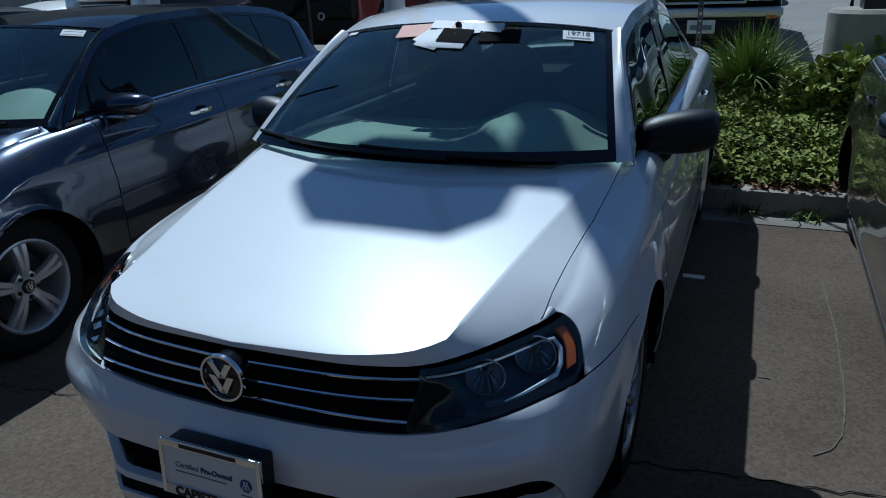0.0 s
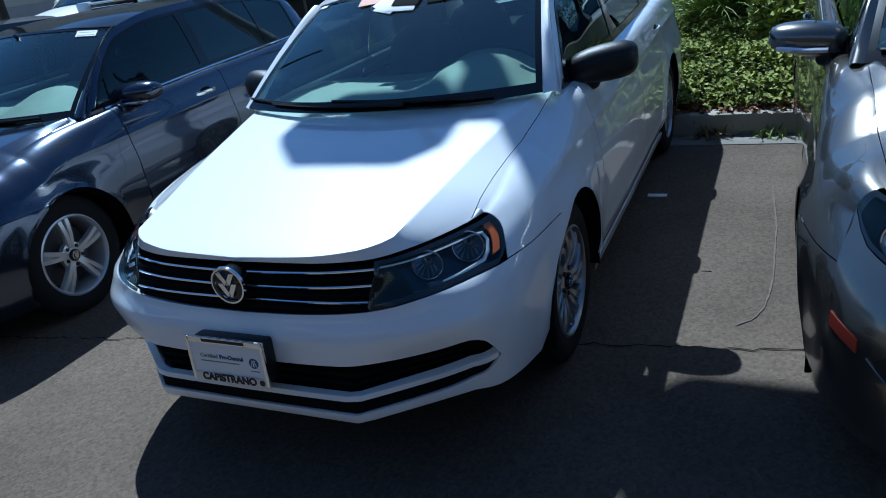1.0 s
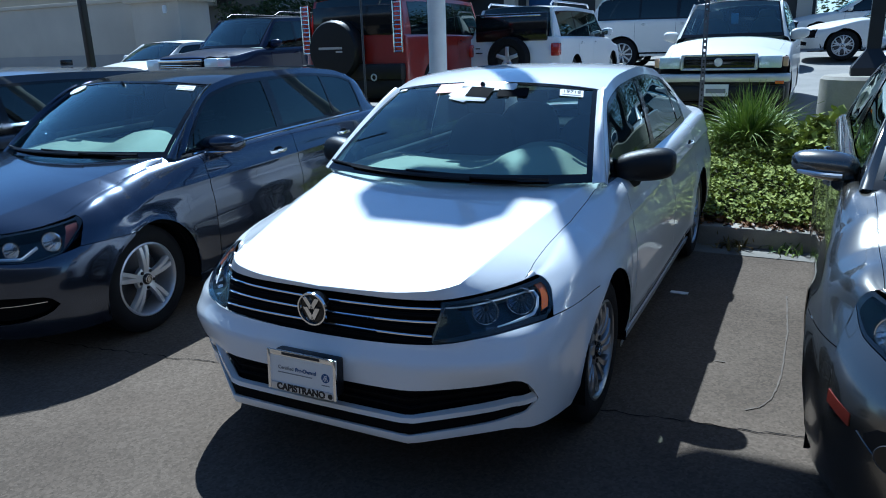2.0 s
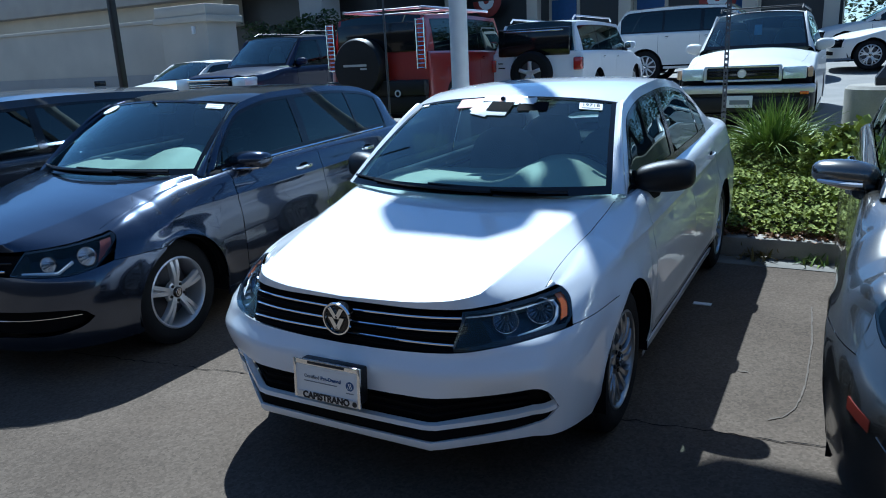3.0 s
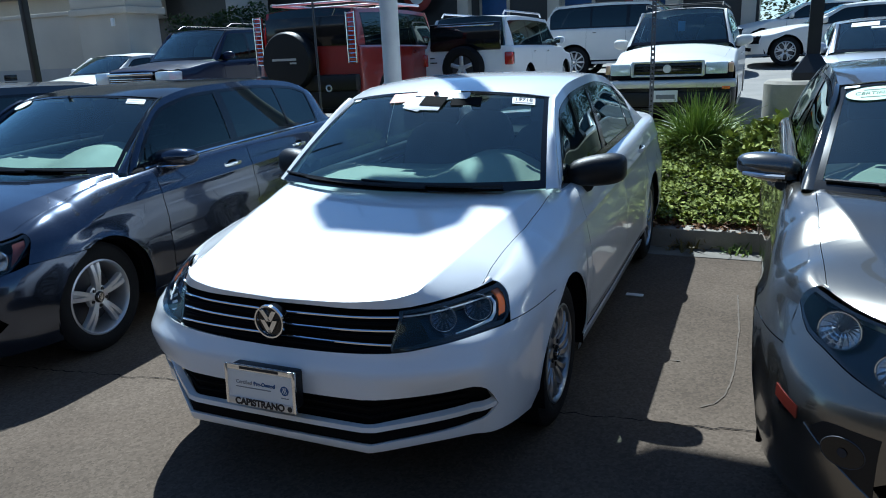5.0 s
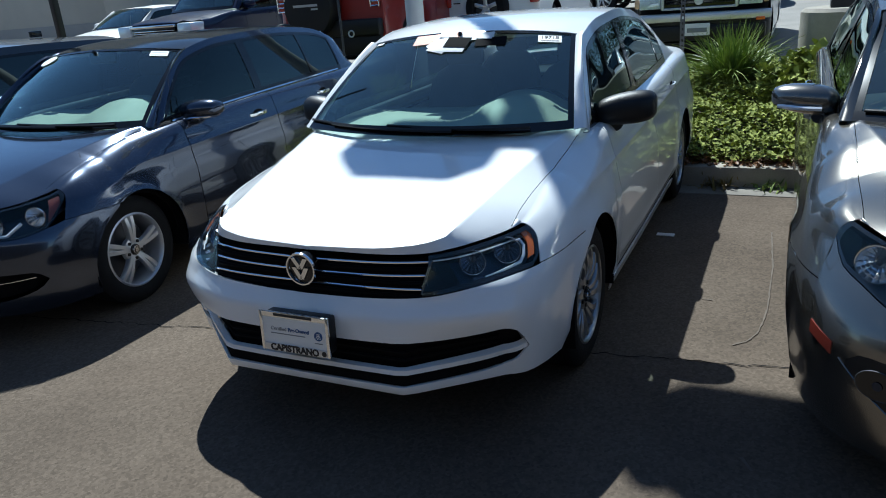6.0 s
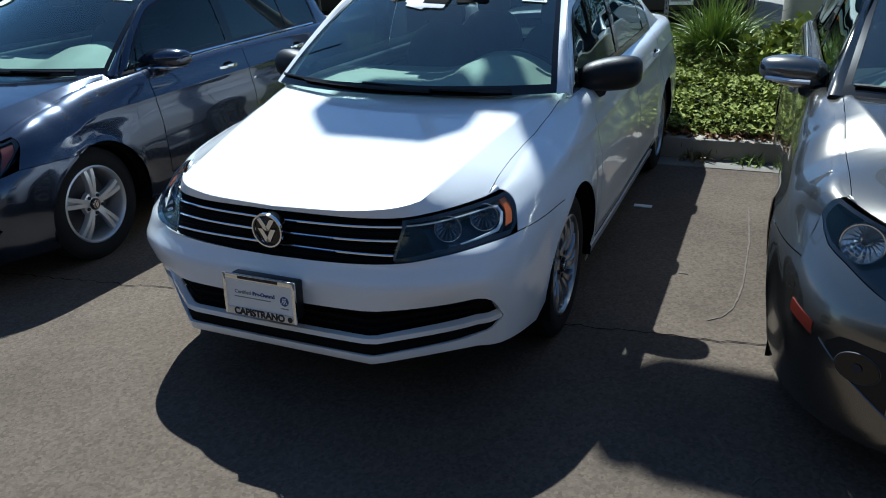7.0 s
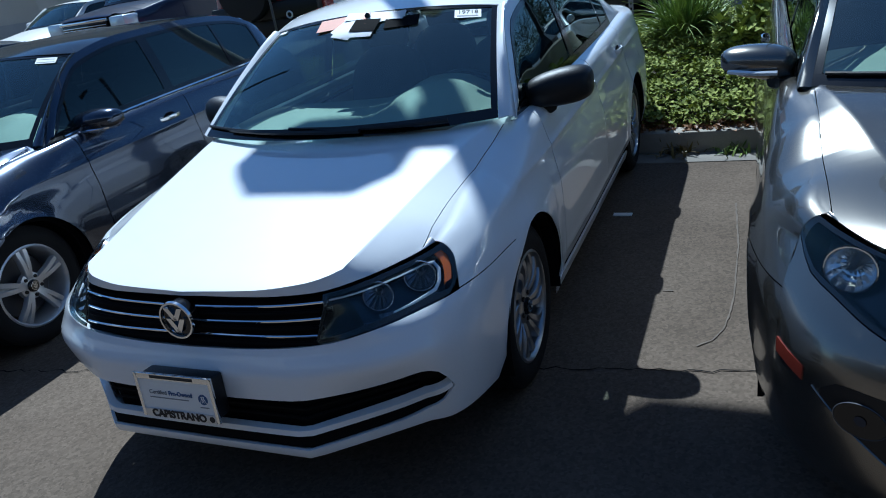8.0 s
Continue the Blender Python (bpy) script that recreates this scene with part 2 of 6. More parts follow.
def lathe(bm, prof, n=40, axis="x", at=(0, 0, 0), close=False):
    """Turns a profile of (along, radius) about an axis."""
    rows = []
    for i in range(n + 1):
        a = 2 * math.pi * i / n
        row = []
        for h, r in prof:
            c, s = r * math.cos(a), r * math.sin(a)
            p = {"x": (h, c, s), "y": (c, h, s), "z": (c, s, h)}[axis]
            row.append(Vector(p) + Vector(at))
        rows.append(row)
    grid(bm, rows)
    bmesh.ops.remove_doubles(bm, verts=bm.verts, dist=1e-5)
    return bm


def tube(bm, pts, r, n=8):
    """A round bar along points."""
    pts = [Vector(p) for p in pts]
    rows = []
    for i, p in enumerate(pts):
        d = (pts[min(i + 1, len(pts) - 1)] - pts[max(i - 1, 0)]).normalized()
        a = d.orthogonal().normalized()
        if rows:
            a = (rows[-1][0] - pts[i - 1])
            a = (a - d * a.dot(d)).normalized()
        b = d.cross(a)
        rr = r[i] if isinstance(r, (list, tuple)) else r
        rows.append([p + rr * (math.cos(2 * math.pi * k / n) * a + math.sin(2 * math.pi * k / n) * b) for k in range(n + 1)])
    vs = grid(bm, rows)
    for end in (vs[0][:-1], vs[-1][:-1]):
        bm.faces.new(end)
    return bm


def ball(bm, c, rx, ry, rz, nu=14, nv=20, m=None, power=2.0):
    """A superellipsoid."""
    def sp(v):
        return math.copysign(abs(v) ** (2 / power), v)
    rows = []
    for i in range(nu + 1):
        a = -math.pi / 2 + math.pi * i / nu
        row = []
        for j in range(nv + 1):
            b = 2 * math.pi * j / nv
            p = Vector((rx * sp(math.cos(a)) * sp(math.cos(b)), ry * sp(math.cos(a)) * sp(math.sin(b)), rz * sp(math.sin(a))))
            if m is not None:
                p = m @ p
            row.append(p + Vector(c))
        rows.append(row)
    grid(bm, rows)
    return bm


def text_part(name, words, size, mat, parent, m, extrude=0.0008, bold=0.0):
    """Flat lettering with the built-in font, as a mesh."""
    cu = bpy.data.curves.new(name, "FONT")
    cu.body, cu.size, cu.extrude, cu.align_x, cu.align_y = words, size, extrude, "CENTER", "CENTER"
    cu.offset = bold
    tmp = new(name + "_text", cu)
    bpy.context.view_layer.update()
    me = bpy.data.meshes.new_from_object(tmp)
    bpy.data.objects.remove(tmp)
    me.materials.clear()
    me.materials.append(M[mat])
    ob = new(name, me)
    ob.parent = parent
    ob.matrix_local = m
    return ob


def curve(*pts):
    """A smooth function through (x, value) points, without overshoot."""
    xs, ys = np.array([p[0] for p in pts], float), np.array([p[1] for p in pts], float)
    d = np.diff(ys) / np.diff(xs)
    k = np.zeros(len(xs))
    k[0], k[-1] = d[0], d[-1]
    for i in range(1, len(xs) - 1):
        k[i] = 0 if d[i - 1] * d[i] <= 0 else 2 * d[i - 1] * d[i] / (d[i - 1] + d[i])

    def f(x):
        x = min(max(x, xs[0]), xs[-1])
        i = min(max(int(np.searchsorted(xs, x)) - 1, 0), len(xs) - 2)
        h = xs[i + 1] - xs[i]
        u = (x - xs[i]) / h
        return float((2 * u**3 - 3 * u**2 + 1) * ys[i] + (u**3 - 2 * u**2 + u) * h * k[i] + (3 * u**2 - 2 * u**3) * ys[i + 1] + (u**3 - u**2) * h * k[i + 1])
    return f


def lin(a, b, n):
    return [a + (b - a) * i / (n - 1) for i in range(n)]


# ---- a car's form: nose at y = 0 facing -y, wheels on z = 0 ----
class Form:
    """Along the outline t runs 0..1 round the front corner, then in metres along the side, then one more round the rear corner."""

    def __init__(f, length, half, cap, rcap, nose, tail, side, blunt, shoulder, hood, axles, wheel_r, arch_r, sill, radius=0.07, rblunt=2.8, crown=3.0, taper=None, chamfer=None, front_round=0.085, crease=None, round_end=1.62, seam=None):
        f.L, f.hw, f.D, f.Dr, f.nose, f.tail, f.side, f.n = length, half, cap, rcap, nose, tail, side, blunt
        f.sh, f.zc, f.axles, f.wr, f.ar, f.sill, f.r, f.nr, f.crown = shoulder, hood, axles, wheel_r, arch_r, sill, radius, rblunt, crown
        f.T = 1 + length - cap - rcap
        f.taper = taper or (lambda y: 1.0)
        f.chamfer = chamfer
        f.rf, f.crease, f.re, f.seam = front_round, crease, round_end, seam
        f.upper = f.line = None

    def sculpt(f, t, y, z):
        """How far the side stands out: a crease along the doors, a hollow below it, a rocker edge and lips round the wheel arches."""
        k = min(max((t - 0.86) / 0.25, 0), 1) * min(max((f.T + 0.7 - t) / 0.6, 0), 1)
        k = k * k * (3 - 2 * k)
        d = z - f.line(y)
        x = 0.011 * math.exp(-abs(d) / 0.035) - 0.012 * math.exp(-(((z - 0.58) / 0.11) ** 2)) + 0.010 * math.exp(-abs(z - 0.335) / 0.03)
        lip = 0.0
        for a in f.axles:
            r = math.hypot(y - a, z - f.wr)
            q = max(0.0, 1 - max(r - f.ar, 0) / 0.085)
            lip = max(lip, q * q)
            if a == f.axles[0]:
                x *= min(1, max(0.25, (r - f.ar) / 0.25))
        return k * x + 0.013 * lip * min(max((t - 0.8) / 0.1, 0), 1)

    def zs(f, t, lo, hi, n):
        """Heights of a column of the side, drawn together at the creases."""
        out = lin(lo, hi, n)
        if f.line:
            c = f.line(f.edge(t, 0.6).y)
            out += [min(max(z, lo), hi) for z in (c - 0.03, c - 0.006, c, c + 0.006, c + 0.03, 0.315, 0.335, 0.355)]
        return sorted(out)

    def rad(f, t):
        """The shoulder's radius: fuller over the front wings."""
        return f.r + f.rf * f.wing(t)

    def wing(f, t):
        """0 to 1: how far the wing's broad rounding has taken over."""
        a = min(max((t - 0.70) / 0.22, 0), 1)
        b = min(max((f.re - t) / 0.42, 0), 1)
        return a * a * (3 - 2 * a) * b * b * (3 - 2 * b)

    def t_of(f, y):
        return y - f.D + 1

    def edge(f, t, z):
        sh = f.shz(t)
        w = f.hw * f.side(z)
        rd = f.rad(t)
        if t <= 1:
            a, n = max(t, 0) * math.pi / 2, f.n(z)
            x, y = w * math.sin(a) ** (2 / n), f.nose(z) + f.D * (1 - max(math.cos(a), 0) ** (2 / n))
            if f.chamfer and 0 < x < 0.86:
                c = f.chamfer[2](z) * min(1, (0.86 - x) / 0.14)
                y += c * (f.nose(z) + f.chamfer[1] * max(0, x - f.chamfer[0]) - y)
            if f.upper and 0 < x < 0.80:
                c = f.upper[1](z) * min(1, (0.80 - x) / 0.06)
                y += c * (f.nose(z) + f.upper[0](x) - y)
        elif t >= f.T:
            a = min(t - f.T, 1) * math.pi / 2
            x, y = w * max(math.cos(a), 0) ** (2 / f.nr), f.L - f.tail(z) - f.Dr * (1 - math.sin(a) ** (2 / f.nr))
        else:
            y = f.D + t - 1
            a, b = max(0, 1 - (t - 1) / 0.5), max(0, 1 - (f.T - t) / 0.5)
            y += f.nose(z) * a * a - f.tail(z) * b * b
            x = w
        x *= f.taper(y)
        if f.line and t > 0.8:
            x += f.sculpt(t, y, z)
        if z > sh - rd:
            # the rounded shoulder; over the wings it runs in to the hood's seam
            g, k = f.wing(t) if f.seam else 0.0, min((z - sh + rd) / rd, 1)
            p = 2 - 0.45 * g
            q = 1 - max(1 - k**p, 0) ** (1 / p)
            inn = (x / w if w else 0) * f.r
            if g:
                inn = (1 - g) * inn + g * max(x - f.seam, 0.02)
            x -= inn * q
        return Vector((x, y, z))

    def shz(f, t):
        return f.sh(t)

    def skin(f, t, z, off=0.0, s=1):
        """A point of the side skin, moved out by off; s: +1 or -1 for the two sides. Negative t goes on past the front's middle."""
        if t < 0:
            t, s = -t, -s
        p = f.edge(t, z)
        if off:
            a = f.edge(t + 0.01, z) - f.edge(max(t - 0.01, 0), z)
            if t < 0.01:
                a.y = 0
            b = f.edge(t, z + 0.01) - f.edge(t, z - 0.01)
            n = a.cross(b)
            n = -n if n.dot(Vector((p.x, p.y - f.L / 2, 0))) < 0 else n
            p = p + n.normalized() * off
        p.x *= s
        return p

    def bottom(f, t):
        y = f.edge(t, 0.45).y
        z = f.sill(y)
        for a in f.axles:
            d = abs(y - a)
            if d < f.ar:
                z = max(z, f.wr + math.sqrt(f.ar**2 - d * d))
        return z

    def ts(f, t0, t1, step=0.06):
        n = max(2, int((min(t1, 1) - t0) / 0.035) + 1) if t0 < 1 else 0
        out = lin(t0, min(t1, 1), n) if n else [t0]
        if t1 > 1:
            out += lin(max(t0, 1), t1, max(2, int((t1 - max(t0, 1)) / step) + 1))
        for a in f.axles:
            c = f.t_of(a)
            for i in range(25):
                e = c + f.ar * 0.9999 * math.cos(math.pi * i / 24)
                if e < 1:
                    yy = f.D + e - 1
                    lo, hi = 0.0, 1.0
                    for _ in range(30):
                        mid = (lo + hi) / 2
                        lo, hi = (mid, hi) if f.edge(mid, 0.45).y < yy else (lo, mid)
                    e = lo
                if t0 < e < t1:
                    out.append(e)
        out = sorted(out)
        return [out[0]] + [b for a, b in zip(out, out[1:]) if b - a > 1e-4]

    def panel(f, t0, t1, lo, hi, nv=9, off=0.0, s=1, bm=None, step=0.06, flange=0.0):
        bm = bm or bmesh.new()
        rows = []
        for t in f.ts(t0, t1, step):
            a, b = lo(t), hi(t)
            b = max(b, a)
            row = [f.skin(t, a + (b - a) * i / (nv - 1), off, s) for i in range(nv)]
            if flange:
                row.insert(0, f.skin(t, a, off - flange, s))
            rows.append(row)
        grid(bm, rows)
        return bm

    def crease_k(f, e):
        return min(0.96, (f.crease[0] + f.crease[1] * e.y) / max(e.x, 0.05))

    def top(f, t, k, s=1):
        """A point of the hood or deck: k of the way from the middle to the edge."""
        e = f.edge(t, f.shz(t))
        z0 = f.shz(t)
        z1 = max(f.zc(e.y), z0)
        up = 1 - abs(k) ** f.crown
        if f.crease and e.y < 1.4:
            kc, drop = f.crease_k(e), f.crease[2]
            q = abs(k)
            up = 1 - drop * (q / kc) ** 2 if q < kc else (1 - drop) * max(0.0, 1 - (q - kc) / (1 - kc)) ** 0.9
        return Vector((s * k * e.x, e.y, z0 + (z1 - z0) * up))


def spoke(bm, a, r0, r1, w0, w1, x0, x1, thick, lean=0.0):
    """One tapered, bevelled spoke at angle a, its face at x0 (hub) to x1 (rim)."""
    rows = []
    for i in range(7):
        u = i / 6
        r, w = r0 + (r1 - r0) * u, w0 + (w1 - w0) * u
        x = x0 + (x1 - x0) * u + 0.012 * math.sin(math.pi * u)
        b = a + lean * u * u
        c, sn = Vector((0, math.cos(b), math.sin(b))), Vector((0, -math.sin(b), math.cos(b)))
        row = []
        for q, h in ((-1, -thick), (-1, -0.006), (-0.75, 0), (0.75, 0), (1, -0.006), (1, -thick)):
            row.append(c * r + sn * (w * q) + Vector((x + h, 0, 0)))
        rows.append(row)
    grid(bm, rows)


def wheel(car, pos, s, R, rim, width, style):
    """A road wheel: tyre, alloy rim with spokes, hub cap, bolts, brake disc. s: side of the car."""
    x, y = pos
    c = Matrix.Translation((x * s, y, R)) @ Matrix.Diagonal((s, 1, 1, 1))
    w = width

    def turn(bm):
        bmesh.ops.transform(bm, matrix=c, verts=bm.verts)
        if s < 0:
            bmesh.ops.reverse_faces(bm, faces=bm.faces)
        return bm
    b = lathe(bmesh.new(), [(-w, rim - 0.005), (-w, rim + 0.03), (-w + 0.015, R - 0.02), (-w + 0.04, R), (-0.05, R), (-0.045, R - 0.006), (-0.04, R), (-0.02, R - 0.004), (-0.004, R - 0.025),
                            (0.006, (R + rim) / 2), (0.002, rim + 0.02), (-0.006, rim - 0.004)], 48)
    ob = part("wheel", turn(b), "rubber", car)
    rb = lathe(bmesh.new(), [(-0.17, rim - 0.015), (-0.05, rim - 0.022), (-0.022, rim - 0.016), (-0.006, rim - 0.012), (0.001, rim - 0.004), (-0.004, rim + 0.006)], 48)
    if style == "five":
        for i in range(5):
            a = 2 * math.pi * i / 5 + math.pi / 2
            for q in (-1, 1):
                spoke(rb, a + q * 0.125, 0.035, rim - 0.012, 0.013, 0.0145, -0.022, -0.014, 0.03, -q * 0.012)
            spoke(rb, a, 0.045, rim - 0.014, 0.012, 0.012, -0.044, -0.036, 0.02)
    elif style == "swirl":
        for i in range(7):
            a = 2 * math.pi * i / 7 + math.pi / 2
            for q in (-1, 1):
                spoke(rb, a + q * 0.15, 0.05, rim - 0.012, 0.009, 0.021, -0.034, -0.012, 0.03, 0.30 + q * 0.08)
    elif style == "multi":
        for i in range(5):
            a = 2 * math.pi * i / 5 + math.pi / 2
            for q in (-0.30, 0.0, 0.30):
                spoke(rb, a + q * 0.45, 0.04, rim - 0.012, 0.012, 0.016, -0.025, -0.012, 0.028, q * 0.9)
    else:
        for i in range(10):
            spoke(rb, 2 * math.pi * i / 10, 0.04, rim - 0.012, 0.018, 0.02, -0.03, -0.015, 0.03)
    hub = lathe(bmesh.new(), [(-0.05, 0.075), (-0.028, 0.07), (-0.022, 0.055), (-0.020, 0.0)], 24)
    me = bpy.data.meshes.new("tmp")
    hub.to_mesh(me)
    hub.free()
    rb.from_mesh(me)
    bpy.data.meshes.remove(me)
    rim_ob = part("rim", turn(rb), "alloy_in_shade" if style == "swirl" else "alloy", ob)
    part("brake_disc", turn(lathe(bmesh.new(), [(-0.10, 0.0), (-0.10, rim - 0.05), (-0.12, rim - 0.05)], 32)), "steel", ob)
    part("hub_cap", turn(lathe(bmesh.new(), [(-0.022, 0.034), (-0.012, 0.032), (-0.009, 0.028), (-0.010, 0.0)], 24)), "black_gloss", rim_ob)
    part("hub_badge", turn(chevrons(bmesh.new(), 0.024, 0.004, "x", -0.008)), "chrome", rim_ob)
    for i in range(5):
        a = 2 * math.pi * (i + 0.5) / 5 + math.pi / 2
        part("wheel_bolt", turn(lathe(bmesh.new(), [(-0.022, 0.010), (-0.016, 0.010), (-0.014, 0.0)], 8, at=(0, 0.052 * math.cos(a), 0.052 * math.sin(a)))), "black_plastic", rim_ob)
    return ob


def chevrons(bm, r, t, axis, h):
    """A plain round badge face: a thin ring with two nested chevrons."""
    def put(u, v, d):
        return Vector((h + d, u, v)) if axis == "x" else Vector((u, -h - d, v))
    n = 28
    rows = []
    for i in range(n + 1):
        a = 2 * math.pi * i / n
        rows.append([put(q * math.cos(a), q * math.sin(a), d) for q, d in ((r * 0.86, 0), (r * 0.88, t), (r * 0.97, t), (r, 0))])
    grid(bm, rows)
    for top, low in ((0.66, 0.02), (0.10, -0.62)):
        for s in (-1, 1):
            a, b = Vector((s * 0.42 * r, top * r)), Vector((0, low * r))
            w = Vector((0.15 * r, 0))
            q = [put(p.x, p.y, d) for d in (0, t) for p in (a - w, a + w, b + w, b - w)]
            vs = [bm.verts.new(p) for p in q]
            for f in ((4, 5, 6, 7), (0, 1, 5, 4), (1, 2, 6, 5), (2, 3, 7, 6), (3, 0, 4, 7)):
                bm.faces.new([vs[k] for k in f])
    return bm


class House:
    """The cabin above the shoulder: screens, pillars, roof and side windows."""

    def __init__(g, base_mid, base_end, head_mid, head_end, rail_z, rail_x, roof_z, rhead, rbase, panes, pillar=0.07, y_a=None, y_c=None, bulge=0.02, sbulge=0.012):
        g.bm, g.be, g.hm, g.he, g.rz, g.rx, g.zr = base_mid, base_end, head_mid, head_end, rail_z, rail_x, roof_z
        g.rh, g.rb, g.panes, g.pillar, g.ya, g.yc, g.bulge, g.sb = rhead, rbase, panes, pillar, y_a, y_c, bulge, sbulge

    def screen(g, s, v, off=0.0):
        k = abs(s)
        b = Vector((s * g.be[0], g.bm[0] + (g.be[1] - g.bm[0]) * k**2.2, g.bm[1] + (g.be[2] - g.bm[1]) * k * k))
        h = Vector((s * g.he[0], g.hm[0] + (g.he[1] - g.hm[0]) * k**2.2, g.hm[1] + (g.he[2] - g.hm[1]) * k * k))
        d = (h - b).normalized()
        return b.lerp(h, v) + Vector((0, -d.z, d.y)) * (g.bulge * 4 * v * (1 - v) + off)

    def rail(g, y, s=1):
        return Vector((s * g.rx(y), y, g.rz(y)))


def build_cabin(car, f, g, paint, side_glass, rear_glass, detail=True, roof_mat=None, front="windshield"):
    mid = (0, f.L / 2, 0.9)
    fine = 17 if detail else 9
    bm = bmesh.new()
    grid(bm, [[g.screen(s, v) for s in lin(-1, 1, fine + 6)] for v in lin(0, 1, 11)])
    wind = part("windshield", bm, "glass", car, centre=mid)
    # black frit band round the screen
    bm = bmesh.new()
    for a, b, c, d in ((-1, 1, 0.0, 0.075), (-1, 1, 0.97, 1.0), (-1, -0.965, 0.075, 0.97), (0.965, 1, 0.075, 0.97)):
        grid(bm, [[g.screen(s, v, 0.003) for s in lin(a, b, 21 if b - a > 1 else 3)] for v in lin(c, d, 4 if d - c < 0.5 else 12)])
    part("frit_band", bm, "black_gloss", wind, centre=mid)
    y_h, y_r = g.he[1], g.rh[2]
    # roof
    bm = bmesh.new()
    rows = []
    for v in lin(0, 1, 15):
        row = []
        for s in lin(-1, 1, fine + 4):
            k = abs(s)
            ya = g.hm[0] + (y_h - g.hm[0]) * k**2.2
            yb = g.rh[0] + (g.rh[2] - g.rh[0]) * k**2.2
            y = ya + (yb - ya) * v
            ye = y_h + (y_r - y_h) * v
            ze = g.rz(ye)
            zm = max(g.zr(y), ze)
            if v == 0:
                zm = g.hm[1]
            row.append(Vector((s * g.rx(ye), y, ze + (zm - ze) * (1 - k**2.6))))
        rows.append(row)
    grid(bm, rows)
    part("roof", bm, roof_mat or paint, car, centre=mid, solid=0.004)
    # rear screen, from rear header to rear base: (y mid, z mid, y end, x end, z end)
    bm = bmesh.new()
    rows = []
    for v in lin(0, 1, 7):
        row = []
        for s in lin(-1, 1, fine):
            k = abs(s)
            h = Vector((s * (g.rx(y_r) - 0.05), g.rh[0] + (g.rh[2] - g.rh[0]) * k**2.2, g.rz(y_r) + (g.rh[1] - g.rz(y_r)) * (1 - k**2.6)))
            b = Vector((s * g.rb[3], g.rb[0] + (g.rb[2] - g.rb[0]) * k**2.2, g.rb[1] + (g.rb[4] - g.rb[1]) * k * k))
            row.append(h.lerp(b, v) + Vector((0, 0.03 * 4 * v * (1 - v), 0)))
        rows.append(row)
    grid(bm, rows)
    part("rear_window", bm, rear_glass, car, centre=mid)
    for s in (1, -1):
        # A-pillar and C-pillar skins
        bm = bmesh.new()
        rows = []
        for v in lin(0, 1, 15):
            a = g.screen(s, v)
            b = g.rail(g.ya + (y_h - g.ya) * v, s)
            rows.append([a.lerp(b, u) + Vector((s * 0.018, -0.012, 0.012)) * math.sin(math.pi * u) for u in lin(0, 1, 6)])
        grid(bm, rows)
        part("front_pillar", bm, paint, car, centre=mid, solid=0.004)
        bm = bmesh.new()
        rows = []
        for v in lin(0, 1, 9):
            h = Vector((s * (g.rx(y_r) - 0.05), g.rh[2], g.rz(y_r)))
            b = Vector((s * g.rb[3], g.rb[2], g.rb[4]))
            a = h.lerp(b, v)
            r = g.rail(y_r + (g.yc - y_r) * v, s)
            rows.append([a.lerp(r, u) + Vector((s * 0.01, 0.012, 0.008)) * math.sin(math.pi * u) for u in lin(0, 1, 5)])
        grid(bm, rows)
        part("rear_pillar", bm, paint, car, centre=mid, solid=0.004)

        def side(y, v, off=0.0):
            b = f.edge(f.t_of(y), f.shz(f.t_of(y)))
            r = g.rail(y)
            p = b.lerp(r, v) + Vector((g.sb * 4 * v * (1 - v) + off, 0, 0))
            p.x *= s
            return p

        def tall(y):
            return max(g.rz(y) - f.shz(f.t_of(y)), 1e-3)

        def cap(y, extra=0.0):
            return max(0.0, 1 - (g.pillar + extra) / tall(y))
        y0, y1 = g.ya, g.yc
        ys = lin(y0, y1, 44 if detail else 26)
        bm = bmesh.new()
        grid(bm, [[side(y, cap(y) + (1 - cap(y)) * u) for u in lin(0, 1, 5)] for y in ys])
        part("roof_rail", bm, paint, car, centre=mid, solid=0.004)
        last = g.panes[-1][1]
        bm = bmesh.new()
        grid(bm, [[side(y, cap(y) * u) for u in lin(0, 1, 5)] for y in lin(last, y1, 7)])
        part("rear_quarter_pillar", bm, paint, car, centre=mid, solid=0.004)
        # trim: black surround and pillars between the panes
        bm = bmesh.new()
        grid(bm, [[side(y, cap(y, 0.022) + (cap(y) - cap(y, 0.022)) * u, 0.003) for u in lin(0, 1, 2)] for y in ys if y <= last + 0.02])
        grid(bm, [[side(y, min(0.02 / tall(y), cap(y)) * u * 2 - 0.004, 0.004) for u in lin(0, 1, 3)] for y in ys if y <= last + 0.02])
        cuts = [(a[1], b[0]) for a, b in zip(g.panes, g.panes[1:])] + [(last - 0.025, last)]
        for a, b in cuts:
            grid(bm, [[side(y, cap(y) * u, 0.004) for u in lin(0, 1, 8)] for y in lin(a, b, 4)])
        part("window_trim", bm, "black_gloss", car, centre=mid)
        for k, (a, b) in enumerate(g.panes):
            bm = bmesh.new()
            grid(bm, [[side(y, cap(y, 0.012) * u) for u in lin(0, 1, 8)] for y in lin(a, b, 14)])
            part("side_window", bm, side_glass if k == 0 else rear_glass, car, centre=mid)
    return wind


